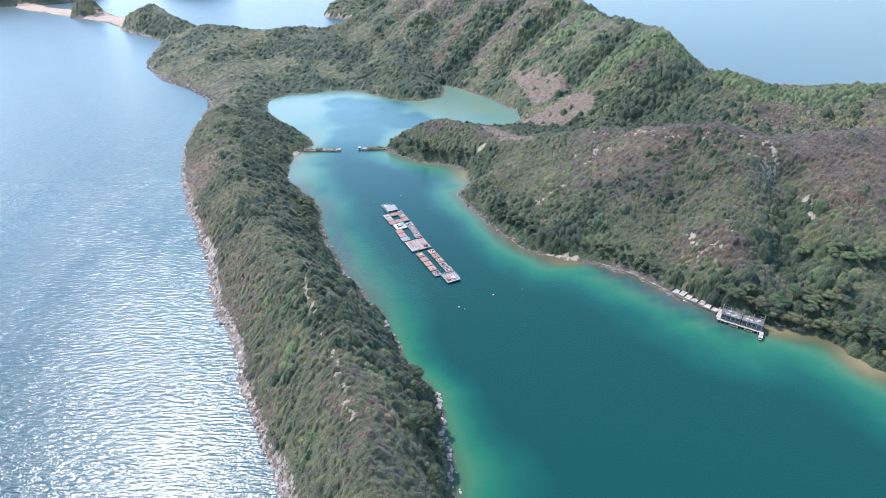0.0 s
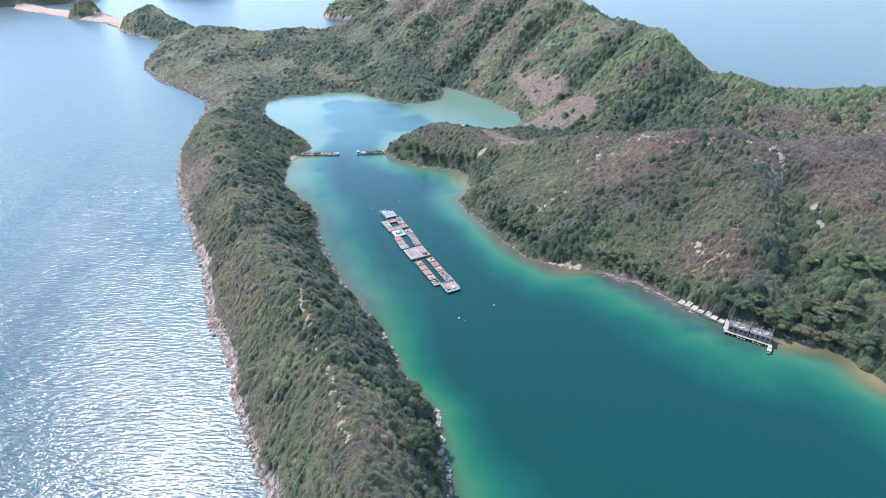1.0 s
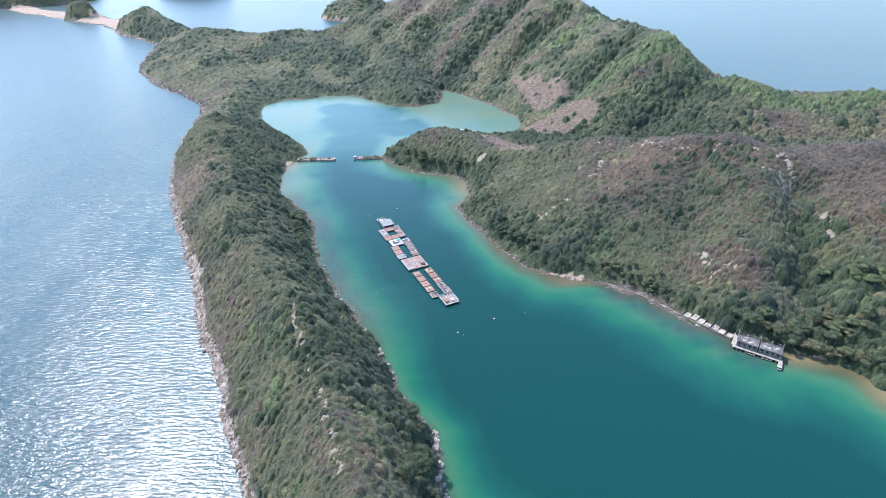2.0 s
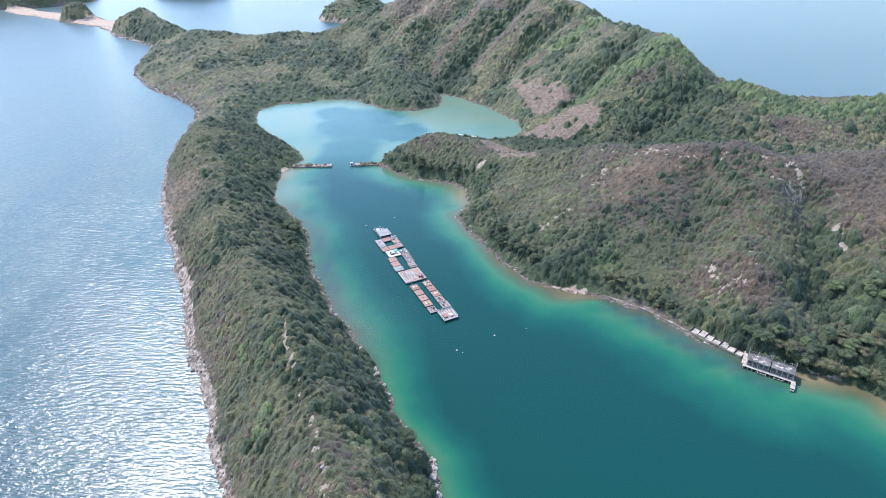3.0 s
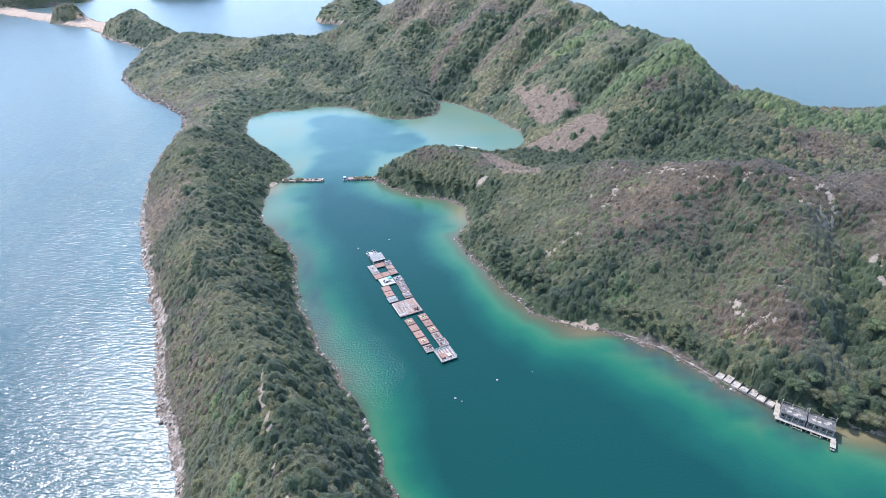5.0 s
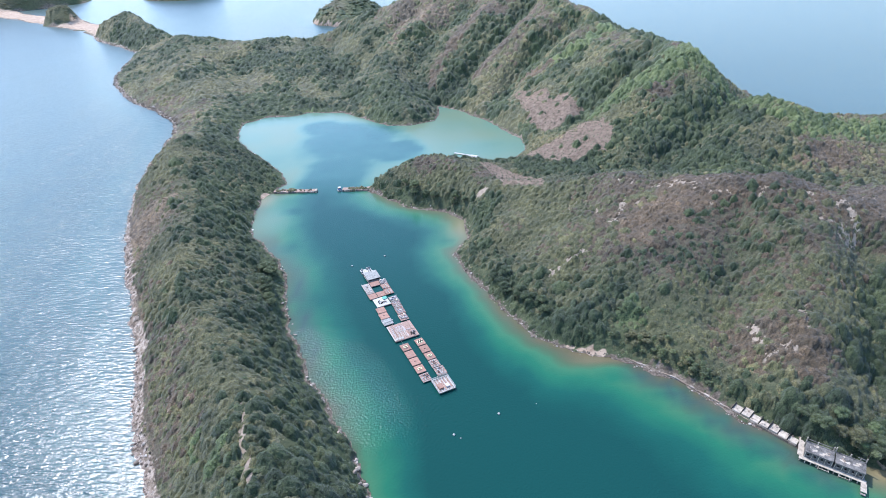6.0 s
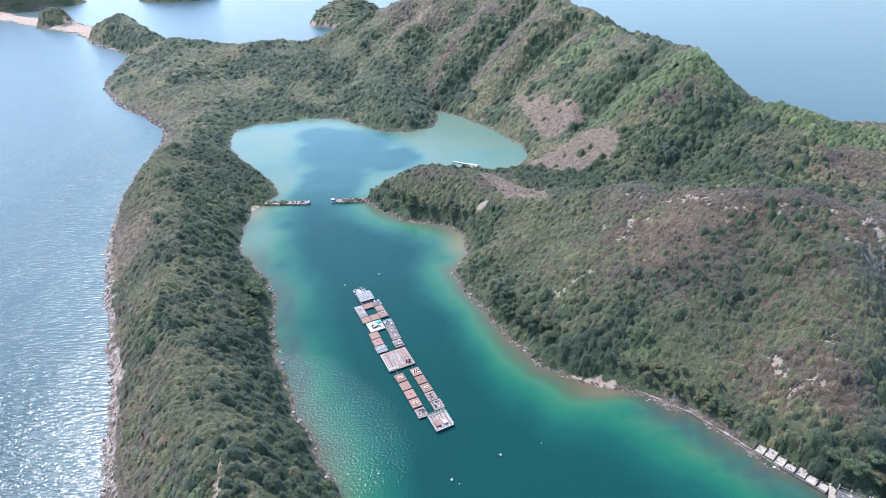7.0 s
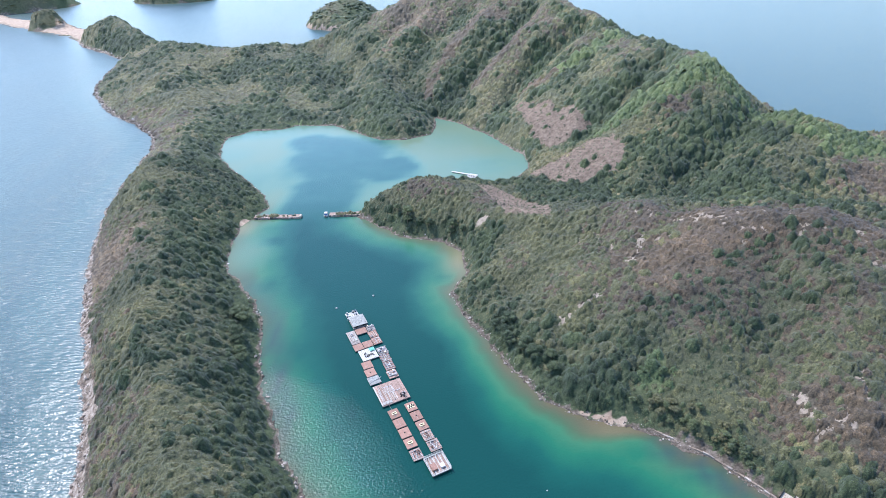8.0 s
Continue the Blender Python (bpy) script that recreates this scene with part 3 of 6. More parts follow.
WX = axis((-4600, -1140, 240), (-1140, -240, 12), (-240, 180, 4), (180, 500, 14), (500, 4600, 240))
WY = axis((-4600, -260, 240), (-260, 40, 12), (40, 560, 4), (560, 1440, 14), (1440, 4600, 240))
wx, wy = np.meshgrid(WX, WY)
wd = np.maximum(shore_distance(wx, wy), np.maximum(island_distance(wx, wy)[0], 22 - to_lines(wx, wy, BAR)[0]))
d_open, _ = to_lines(wx, wy, SHORE_WEST + SHORE_NORTH)
d_in, _ = to_lines(wx, wy, SHORE_EAST + SHORE_LAGOON + SHORE_SPIT)
is_open = np.clip((d_in - d_open) / 4 + 0.5, 0, 1)
# milky flats; the 0.3 ramp with y paints in brighter reflection farther off
milk_and_gleam = np.maximum(np.maximum(np.clip((wy - 345) / 40, 0, 1), 0.3 * np.clip((wy - 225) / 70, 0, 1)), 0.85 * np.exp(-((wx + 95) / 17) ** 2 - ((wy - 327) / 24) ** 2)) * (1 - is_open)
spread = 26 + 13 * np.clip((wx - 15) / 50, 0, 1) * (wy < 300) + 30 * np.clip((wy - 370) / 30, 0, 1)
spread = spread + 22 * 2.2 * np.exp(-((wx + 92) / 22) ** 2 - ((wy - 325) / 30) ** 2) + 12 * np.exp(-((wx - 5) / 14) ** 2 - ((wy - 315) / 14) ** 2)
spread = np.where(is_open > 0.5, 30, spread) * (1 + 0.22 * waves(wx, wy, 35, 31) + 0.15 * waves(wx, wy, 15, 32))
spit_side, _ = to_lines(wx, wy, SHORE_SPIT)
deep = np.clip((-wd + np.where(spit_side < to_lines(wx, wy, SHORE_EAST + SHORE_LAGOON[:16])[0], 4.0 * np.clip((235 - wy) / 70, 0.5, 1), 0.0)) / spread, 0, 1)
for x, y, rx, ry in ((128, 164, 13, 7), (146, 146, 10, 12), (50, 217, 9, 4)):
    deep = deep * (1 - 0.5 * np.exp(-((wx - x) / rx) ** 2 - ((wy - y) / ry) ** 2))
for x, y, rx, ry in ((86, 189, 6, 3), (95, 177, 6, 3), (111, 163, 5, 2.5), (77, 199, 6, 3), (103, 167, 4, 2), (-84, 338, 6, 4), (-76, 300, 5, 6), (2, 303, 6, 4), (62, 210, 7, 2.5)):
    deep = np.clip(deep + 0.3 * np.exp(-((wx - x) / rx) ** 2 - ((wy - y) / ry) ** 2) * (wd < -1) * np.clip((-wd - 1) / 3, 0, 1), 0, 1)
# the upper lagoon is deep in its middle and down to the narrows, with pale flats on both sides
hole = np.zeros(wx.shape)
for x, y, rx, ry in ((-68, 448, 40, 40), (-68, 385, 22, 50), (-92, 478, 24, 20), (-35, 430, 24, 22)):
    hole = np.maximum(hole, np.exp(-(np.hypot((wx - x) / rx, (wy - y) / ry) + 0.14 * waves(wx, wy, 22, 34) + 0.13 * waves(wx, wy, 9, 35)) ** 8))
upper = np.clip((wy - 352) / 16, 0, 1) * (1 - is_open)
deep = deep * (1 - upper) + upper * np.clip(0.14 + 0.66 * hole + 0.2 * waves(wx, wy, 24, 36) * (1 - hole), 0, 1)
weed = np.clip(1.25 - np.abs(spit_side - 5) / 6, 0, 1) * np.clip((wy - 170) / 40, 0, 1) * np.clip((318 - wy) / 20, 0, 1) * (0.75 + 0.3 * waves(wx, wy, 7, 37))
shelf, _ = to_lines(wx, wy, SHORE_EAST[12:20])
weed = np.maximum(weed, 0.85 * np.clip(1.3 - np.abs(shelf - 5.5) / 5, 0, 1) * (1 - is_open) * (0.8 + 0.4 * waves(wx, wy, 6, 38)) * np.clip((wx - 60) / 8, 0, 1))
silt = np.zeros(wx.shape)
for x, y, rx, ry, much in ((128, 167, 10, 2.8, 0.85), (146, 150, 7, 8, 0.85), (9, 318, 7, 14, 0.7), (-103, 352, 6, 8, 0.85), (50, 410, 9, 14, 0.85), (40, 402, 10, 5, 0.85), (54, 217.5, 7, 2.2, 0.35)):
    silt = np.maximum(silt, np.clip(much * np.exp(-((wx - x) / rx) ** 2 - ((wy - y) / ry) ** 2), 0, 1) * (1 + 0.3 * waves(wx, wy, 8, 33)))
ruffle = np.exp(-(spit_side / 34) ** 2) * np.clip((wy - 160) / 40, 0, 1) * np.clip((262 - wy) / 40, 0, 1) * (1 - is_open)
water = tagged(sheet("water", WX, WY, np.zeros_like(wx), WATER, {"silt": np.clip(silt, 0, 1), "weed": np.clip(weed, 0, 1), "deep": deep, "milk_and_gleam": milk_and_gleam, "open": is_open, "fine_waves": is_open * np.clip((wy - 230) / 420, 0, 1), "ruffle": ruffle, "windy": 1 + 0.32 * np.clip((350 - wy) / 190, 0, 1) - 0.75 * np.clip((wx - 60) / 120, 0, 1) * np.clip((wy - 330) / 60, 0, 1)}, keep=wd < 4),
               "teal lagoon and open sea, turquoise in the shallows, wind-rippled", "water", kind="structure")
# ---- plants that nobody could count: scrub and woods ----
def plant_shape(seed, leaves, size, fine=1, core=0.9):
    """A bush 1 across the radius and 1 high: an uneven dome of foliage with loose leaf tufts standing out of it, as triangles."""
    rng = np.random.RandomState(seed)
    bm = bmesh.new()
    bmesh.ops.create_icosphere(bm, subdivisions=fine, radius=1.0)
    co = np.array([v.co for v in bm.verts])
    tris = np.array([[v.index for v in f.verts] for f in bm.faces])
    bm.free()
    tris = tris[co[tris][:, :, 2].mean(1) > -0.4]
    # two or three heads of different size make the dome lumpy
    swell = np.full(len(co), 0.78)
    for _ in range(4):
        way = rng.normal(0, 1, 3) + [0, 0, 0.5]
        swell = np.maximum(swell, rng.uniform(0.9, 1.15) * np.clip(co @ way / np.linalg.norm(way), 0, 1) ** 0.35)
    co = co * (core * swell * rng.uniform(0.88, 1.1, len(co)))[:, None]
    co[:, 2] = 0.36 + co[:, 2] * 0.58
    for _ in range(leaves):
        turn, up = rng.uniform(0, 2 * math.pi), rng.uniform(0.0, 1.0)
        out = np.array([math.cos(turn) * math.sqrt(1 - up * up), math.sin(turn) * math.sqrt(1 - up * up), up])
        c = out * rng.uniform(0.8, 1.08)
        c[2] = 0.34 + c[2] * 0.62
        n = out + rng.normal(0, 0.5, 3) + [0, 0, 0.4]
        n /= np.linalg.norm(n)
        s = np.cross(n, rng.normal(0, 1, 3))
        s /= np.linalg.norm(s)
        t = np.cross(n, s)
        w, l = size * rng.uniform(0.6, 1.3), size * rng.uniform(0.7, 1.4)
        k = len(co)
        co = np.vstack([co, [c - s * w, c + s * w - n * 0.05, c + t * l]])
        tris = np.vstack([tris, [[k, k + 1, k + 2]]])
    return co, tris


def scatter(name, shapes, pts, mat, label, category, soft=False):
    """One mesh of many plants. pts: rows of x, y, z, radius, height, turn, hue."""
    rng = np.random.RandomState(len(pts))
    which = rng.randint(0, len(shapes), len(pts))
    cos, tris, hues, normals, base = [], [], [], [], 0
    for s, (co, tri) in enumerate(shapes):
        p = pts[which == s]
        c, sn = np.cos(p[:, 5])[:, None], np.sin(p[:, 5])[:, None]
        x = (co[:, 0] * c - co[:, 1] * sn) * p[:, 3:4] + p[:, 0:1]
        y = (co[:, 0] * sn + co[:, 1] * c) * p[:, 3:4] + p[:, 1:2]
        z = co[:, 2] * p[:, 4:5] + p[:, 2:3]
        cos.append(np.stack([x, y, z], -1).reshape(-1, 3))
        tris.append((tri[None] + (base + np.arange(len(p)) * len(co))[:, None, None]).reshape(-1, 3))
        n = co - [0, 0, 0.1]
        n = n / np.linalg.norm(n, axis=1)[:, None] + [0, 0, 0.25]
        n /= np.linalg.norm(n, axis=1)[:, None]
        normals.append(np.stack([n[:, 0] * c - n[:, 1] * sn, n[:, 0] * sn + n[:, 1] * c, n[:, 2] + 0 * c], -1).reshape(-1, 3))
        hues.append(np.repeat(p[:, 6], len(co)))
        base += len(p) * len(co)
    co, tri, hue = np.vstack(cos), np.vstack(tris).astype(np.int32), np.concatenate(hues)
    me = bpy.data.meshes.new(name)
    me.vertices.add(len(co))
    me.vertices.foreach_set("co", co.ravel())
    me.loops.add(tri.size)
    me.loops.foreach_set("vertex_index", tri.ravel())
    me.polygons.add(len(tri))
    me.polygons.foreach_set("loop_start", np.arange(0, tri.size, 3, dtype=np.int32))
    me.update(calc_edges=True)
    me.attributes.new("hue", "FLOAT", "POINT").data.foreach_set("value", hue.astype(np.float32))
    if soft:
        me.polygons.foreach_set("use_smooth", np.ones(len(tri), bool))
        me.normals_split_custom_set_from_vertices(np.vstack(normals))
    me.materials.append(mat)
    return tagged(new(name, me), label, category, kind="stuff")


def canopy(kinds, x0, x1, y0, y1, cell, seed, prefix, leaf):
    """The closed roof of foliage over many plants that grow into one another: each stands as an uneven dome, and the
    highest one shows. One mesh for each kind of growth, with loose leaf tufts on top of it."""
    rng = np.random.RandomState(seed)
    nx, ny = int((x1 - x0) / cell) + 1, int((y1 - y0) / cell) + 1
    rows = np.vstack([np.hstack([np.vstack(k), np.full((sum(map(len, k)), 1), i)]) for i, k in enumerate(kinds)])
    rows = rows[(rows[:, 0] > x0) & (rows[:, 0] < x1) & (rows[:, 1] > y0) & (rows[:, 1] < y1)]
    gx, gy = np.meshgrid(x0 + cell * np.arange(nx), y0 + cell * np.arange(ny))
    gx, gy = (gx + rng.uniform(-0.34, 0.34, gx.shape) * cell).ravel(), (gy + rng.uniform(-0.34, 0.34, gy.shape) * cell).ravel()
    lobe = waves(gx, gy, 1.3, seed + 1) + 0.7 * waves(gx, gy, 0.7, seed + 2)
    best, owner = np.full(nx * ny, -1e9), np.full(nx * ny, -1)
    ci, cj = np.rint((rows[:, 0] - x0) / cell).astype(int), np.rint((rows[:, 1] - y0) / cell).astype(int)
    reach = int(np.ceil(rows[:, 3].max() / cell))

    def stamps():
        for di in range(-reach, reach + 1):
            for dj in range(-reach, reach + 1):
                i, j = ci + di, cj + dj
                ok = np.flatnonzero((rows[:, 3] / cell > math.hypot(di, dj) - 1) & (i >= 0) & (i < nx) & (j >= 0) & (j < ny))
                at = j[ok] * nx + i[ok]
                p = rows[ok]
                d = np.hypot(gx[at] - p[:, 0], gy[at] - p[:, 1]) / p[:, 3] * (1 + 0.25 * lobe[at])
                up = p[:, 2] + p[:, 4] * np.where(d < 1, np.clip(1 - d * d, 0, 1), -9)
                yield ok, at, up
    for ok, at, up in stamps():
        np.maximum.at(best, at, up)
    for ok, at, up in stamps():
        top = up >= best[at] - 1e-9
        owner[at[top]] = ok[top]
    for x, y, rx, ry in PALE:
        i0, i1 = max(0, int((x - 1.3 * rx - x0) / cell)), min(nx, int((x + 1.3 * rx - x0) / cell) + 2)
        j0, j1 = max(0, int((y - 1.3 * ry - y0) / cell)), min(ny, int((y + 1.3 * ry - y0) / cell) + 2)
        if i0 < i1 and j0 < j1:
            at = (np.arange(j0, j1)[:, None] * nx + np.arange(i0, i1)[None]).ravel()
            owner[at[np.hypot((gx[at] - x) / rx, (gy[at] - y) / ry) < 1.05 + 0.3 * lobe[at]]] = -1
    grown = (owner >= 0) & (best > -100)
    tall = np.where(grown, rows[owner, 4], 0)
    base = height_at(gx, gy)
    crisp = (0.16 + 0.12 * cell + 0.08 * np.minimum(tall, 1.6)) * rng.uniform(-1, 1, best.shape)
    z = np.where(grown, np.maximum(best + (0.22 + 0.24 * np.minimum(tall, 1.5)) * lobe + crisp, base - 0.05), base - 0.1)
    hue, kind = np.where(grown, rows[owner, 6], 0.5), np.where(grown, rows[owner, 7], -1).astype(int)
    hue = np.clip(hue + rng.normal(0, 0.1, hue.shape), 0, 1)
    co = np.stack([gx, gy, z], 1)
    i = (np.arange(ny - 1)[:, None] * nx + np.arange(nx - 1)[None]).ravel()
    quads = np.stack([i, i + 1, i + nx + 1, i + nx], 1)
    quads = quads[grown[quads].any(1)]
    of = kind[quads[np.arange(len(quads)), np.where(grown[quads], z[quads], -1e9).argmax(1)]]
    out = []
    for k, (name, mat, label, category) in enumerate(GROWTH):
        q = quads[of == k]
        tris = np.vstack([q[:, [0, 1, 2]], q[:, [0, 2, 3]]])
        used, tris = np.unique(tris, return_inverse=True)
        tris, c, hu = tris.reshape(-1, 3), co[used], hue[used]
        # tufts lie on the roof and down its sides, between two neighbouring corners
        spans = q[rng.uniform(0, 1, len(q)) < leaf[k]][:, [0, 2]] if leaf[k] < 1 else np.vstack([q[:, [0, 2]], q[rng.uniform(0, 1, len(q)) < leaf[k] - 1][:, [1, 3]]])
        n = len(spans)
        if n:
            size = rng.uniform(0.16, 0.34, (n, 1, 1)) * (1 if cell < 0.7 else 1.7)
            share = rng.uniform(0, 1, (n, 1))
            mid = co[spans[:, 0]] * share + co[spans[:, 1]] * (1 - share) + np.stack([rng.uniform(-0.2, 0.2, n), rng.uniform(-0.2, 0.2, n), rng.uniform(-0.05, 0.25, n)], 1)
            tufts = (mid[:, None] + size * rng.uniform(-1, 1, (n, 3, 3)) * [1.2, 1.2, 0.9]).reshape(-1, 3)
            tris = np.vstack([tris, len(c) + np.arange(3 * n).reshape(-1, 3)])
            c, hu = np.vstack([c, tufts]), np.concatenate([hu, np.repeat(np.clip(hue[spans].max(1) + rng.uniform(-0.1, 0.35, n), 0, 1), 3)])
        me = bpy.data.meshes.new(prefix + name)
        me.vertices.add(len(c))
        me.vertices.foreach_set("co", c.ravel())
        me.loops.add(tris.size)
        me.loops.foreach_set("vertex_index", tris.ravel().astype(np.int32))
        me.polygons.add(len(tris))
        me.polygons.foreach_set("loop_start", np.arange(0, tris.size, 3, dtype=np.int32))
        me.update(calc_edges=True)
        me.attributes.new("hue", "FLOAT", "POINT").data.foreach_set("value", hu.astype(np.float32))
        me.materials.append(mat)
        out.append(tagged(new(prefix + name, me), ("distant " if prefix else "") + label, category, kind="stuff"))
    return out


def jittered(x0, x1, y0, y1, step, seed):
    rng = np.random.RandomState(seed)
    a, b = np.meshgrid(np.arange(x0, x1, step), np.arange(y0, y1, step))
    a, b = a.ravel(), b.ravel()
    return a + rng.uniform(-0.55, 0.55, a.shape) * step, b + rng.uniform(-0.55, 0.55, b.shape) * step


def thicket(px, py, seed, scale, kinds, only=(0, 1, 2, 3), small=1.0):
    """Sorts places into tall dark trees, green scrub, dry scrub and bright trees, and sizes them."""
    rng = np.random.RandomState(seed)
    h, dist, rock, bare, pale, sand = full_ground(px, py)
    wood, dry, lime, n1, n2 = zones(px, py, h)
    r = rng.uniform(0, 1, px.shape)
    kind = np.where(wood > 0.1 + r * 0.42, 0, np.where(dry > 0.1 + r * 0.75, 2, 1))
    kind = np.where(lime > r * 0.6 + 0.15, 3, kind)
    open_air = (bare > 0.55) | (sand > 0.4) | (rock > 0.62)
    stand = (dist > np.where((px > 108) & (py < 185), 0.4, 1.3)) & (h > np.where((px > 108) & (py < 185), 0.08, 0.7)) & (~open_air | ((bare > 0.55) & (r < 0.03)))
    stand &= (flat_distance(px, py) > 0.4)
    stand &= ~((np.abs((px - 111.8) * 0.838 + (py - 170.4) * -0.545) < 8.9) & (np.abs((px - 111.8) * 0.545 + (py - 170.4) * 0.838) < 4.6))
    size = np.clip(np.exp(rng.normal(-0.1, 0.4, px.shape)), 0.45, 2.1) * (1 + 0.2 * n1)
    size = size * np.where((px > 50) & (px < 100) & (py < 232), 0.8, 1.0)
    # on trees only every other place, as their crowns are wider
    stand &= ~((kind == 0) & (rng.uniform(0, 1, px.shape) < 0.3 * (1 - dense(px, py))))
    scale = np.where((kind == 1) | (kind == 2), small, 1.0) * scale
    radius = np.choose(kind, [1.55, 1.2, 1.1, 1.45]) * size * scale
    tall = np.choose(kind, [1.6, 0.92, 0.62, 1.6]) * size * scale ** 0.4
    tall = tall * (1 - 0.45 * sward(px, py))
    bushy = 1 - 0.4 * dense(px, py) * (kind == 0)
    radius, tall = radius * bushy, tall * bushy
    edge = np.clip((dist - 1) / 6, np.where((px > 108) & (py < 185), 0.75, 0.45), 1)
    hue = np.clip(0.5 + 0.3 * n2 - 0.5 * dense(px, py) + 0.08 * sward(px, py) - 0.14 * ((px > 25) & (py < 320) & (py > 195)) + 0.25 * ((px > 15) & (px < 100) & (py < 262) & (kind == 0)) + rng.normal(0, 0.22, px.shape), 0, 1)
    rows = np.stack([px, py, height_at(px, py) - 0.15, radius * np.sqrt(edge), tall * edge, rng.uniform(0, 6.28, px.shape), hue], 1)
    for k in only:
        kinds[k].append(rows[stand & (kind == k)])


near_kinds, far_kinds, rest_kinds = ([[], [], [], []] for _ in range(3))
for step, seed, only, small in ((1.75, 51, (0, 3), 1.0), (1.26, 59, (1, 2), 0.84)):
    px, py = jittered(-235, 340, 66, 432, step, seed)
    seen = np.abs(px) < np.maximum(0.70 * (py + 85) + 18, 95)
    thicket(px[seen], py[seen], seed + 1, 1.0, near_kinds, only, small)
    px, py = jittered(-45, 75, -60, 66, step, seed + 20)
    thicket(px, py, seed + 21, 1.0, near_kinds, only, small)
px, py = jittered(-540, 420, 432, 960, 2.15, 53)
shown = (py < 735) | (px < -240)
thicket(px[shown], py[shown], 54, 1.12, far_kinds, small=0.98)
# behind the ridge, beside and behind the way, in coarser growth
outer_kinds, back_kinds = [[], [], [], []], [[], [], [], []]
px, py = jittered(-240, 420, 735, 960, 3.6, 73)
thicket(px, py, 74, 1.9, back_kinds)
px, py = jittered(-235, 720, -220, 432, 3.6, 55)
away = (np.abs(px) >= np.maximum(0.70 * (py + 85) + 18, 95)) | ((py < 66) & ~((py > -60) & (px > -45) & (px < 75)))
thicket(px[away], py[away], 56, 1.9, outer_kinds)
px, py = jittered(-1120, 0, 930, 1420, 5.0, 57)
thicket(px, py, 58, 2.1, rest_kinds)
px, py = jittered(-660, -580, 995, 1055, 3.0, 67)
thicket(px, py, 68, 1.5, rest_kinds)
# small dark shrubs set close together on the bare slopes
rng = np.random.RandomState(74)
for ring, step, size in ((SCAR_SLOPE, 4.4, 0.6), (SCAR_SPUR, 2.1, 0.42), (SCAR_NECK, 1.9, 0.38)):
    box = np.array(ring)
    px, py = jittered(*np.stack([box.min(0), box.max(0)], 1).ravel(), step, 75)
    ok = inside(px, py, ring)
    px, py = px[ok], py[ok]
    r = size * rng.uniform(0.6, 1.4, px.shape)
    rest_kinds[0].append(np.stack([px, py, height_at(px, py) - 0.1, r, r * 1.3, rng.uniform(0, 6.28, px.shape), rng.uniform(0, 0.6, px.shape)], 1))
# low shrubs on the causeways
rng = np.random.RandomState(69)
for x0, x1, y0, y1, n in ((-100, -79, 363.2, 365.2, 26), (-57, -42, 364.4, 366.8, 26)):
    r = rng.uniform(0.5, 1.2, n)
    near_kinds[1].append(np.stack([rng.uniform(x0, x1, n), rng.uniform(y0, y1, n), np.full(n, 0.9), r, r * 1.1, rng.uniform(0, 6.28, n), rng.uniform(0.2, 0.9, n)], 1))
REST_SHAPES = [plant_shape(s + 40, 8, 0.3, 1, 0.75) for s in range(8)]
GROWTH = (("woodland", DARK_LEAF, "dense dark green broadleaf trees along the lower slopes", "trees"),
          ("green_scrub", SCRUB_LEAF, "olive green scrub covering the hillsides", "shrubs"),
          ("dry_scrub", BROWN_LEAF, "brown dry scrub and bracken on the upper slopes", "shrubs"),
          ("bright_thicket", LIME_LEAF, "bright yellow-green trees along the ridge", "trees"))
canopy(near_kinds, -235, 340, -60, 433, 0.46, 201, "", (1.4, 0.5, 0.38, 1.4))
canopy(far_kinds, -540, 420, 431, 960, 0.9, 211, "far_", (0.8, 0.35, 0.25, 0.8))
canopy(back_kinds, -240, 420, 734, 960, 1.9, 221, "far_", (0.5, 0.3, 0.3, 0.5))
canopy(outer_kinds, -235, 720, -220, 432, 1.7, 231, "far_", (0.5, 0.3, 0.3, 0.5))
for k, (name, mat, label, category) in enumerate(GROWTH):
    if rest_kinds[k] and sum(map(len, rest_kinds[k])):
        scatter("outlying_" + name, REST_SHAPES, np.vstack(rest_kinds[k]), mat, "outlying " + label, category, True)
# ---- things: helpers ----
def joined(*pieces):
    """One bmesh out of several, which are freed."""
    out = bmesh.new()
    for bm in pieces:
        me = bpy.data.meshes.new("piece")
        bm.to_mesh(me)
        bm.free()
        out.from_mesh(me)
        bpy.data.meshes.remove(me)
    return out


def block(x0, x1, y0, y1, z0, z1, bevel=0.02, turn=None):
    """A box with worn edges."""
    bm = bmesh.new()
    bmesh.ops.create_cube(bm, size=1, matrix=Matrix.Translation(((x0 + x1) / 2, (y0 + y1) / 2, (z0 + z1) / 2)) @ Matrix.Diagonal((x1 - x0, y1 - y0, z1 - z0, 1)))
    if bevel:
        bmesh.ops.bevel(bm, geom=bm.edges[:], offset=min(bevel, 0.3 * min(x1 - x0, y1 - y0, z1 - z0)), segments=1, affect="EDGES")
    if turn is not None:
        bmesh.ops.transform(bm, matrix=turn, verts=bm.verts)
    return bm


def rod(a, b, r0, r1=None, sides=8):
    """A tapered round bar from a to b."""
    a, b = Vector(a), Vector(b)
    bm = bmesh.new()
    bmesh.ops.create_cone(bm, cap_ends=True, segments=sides, radius1=r0, radius2=r0 if r1 is None else r1, depth=(b - a).length)
    m = Matrix.Translation((a + b) / 2) @ (b - a).to_track_quat("Z", "Y").to_matrix().to_4x4()
    bmesh.ops.transform(bm, matrix=m, verts=bm.verts)
    return bm


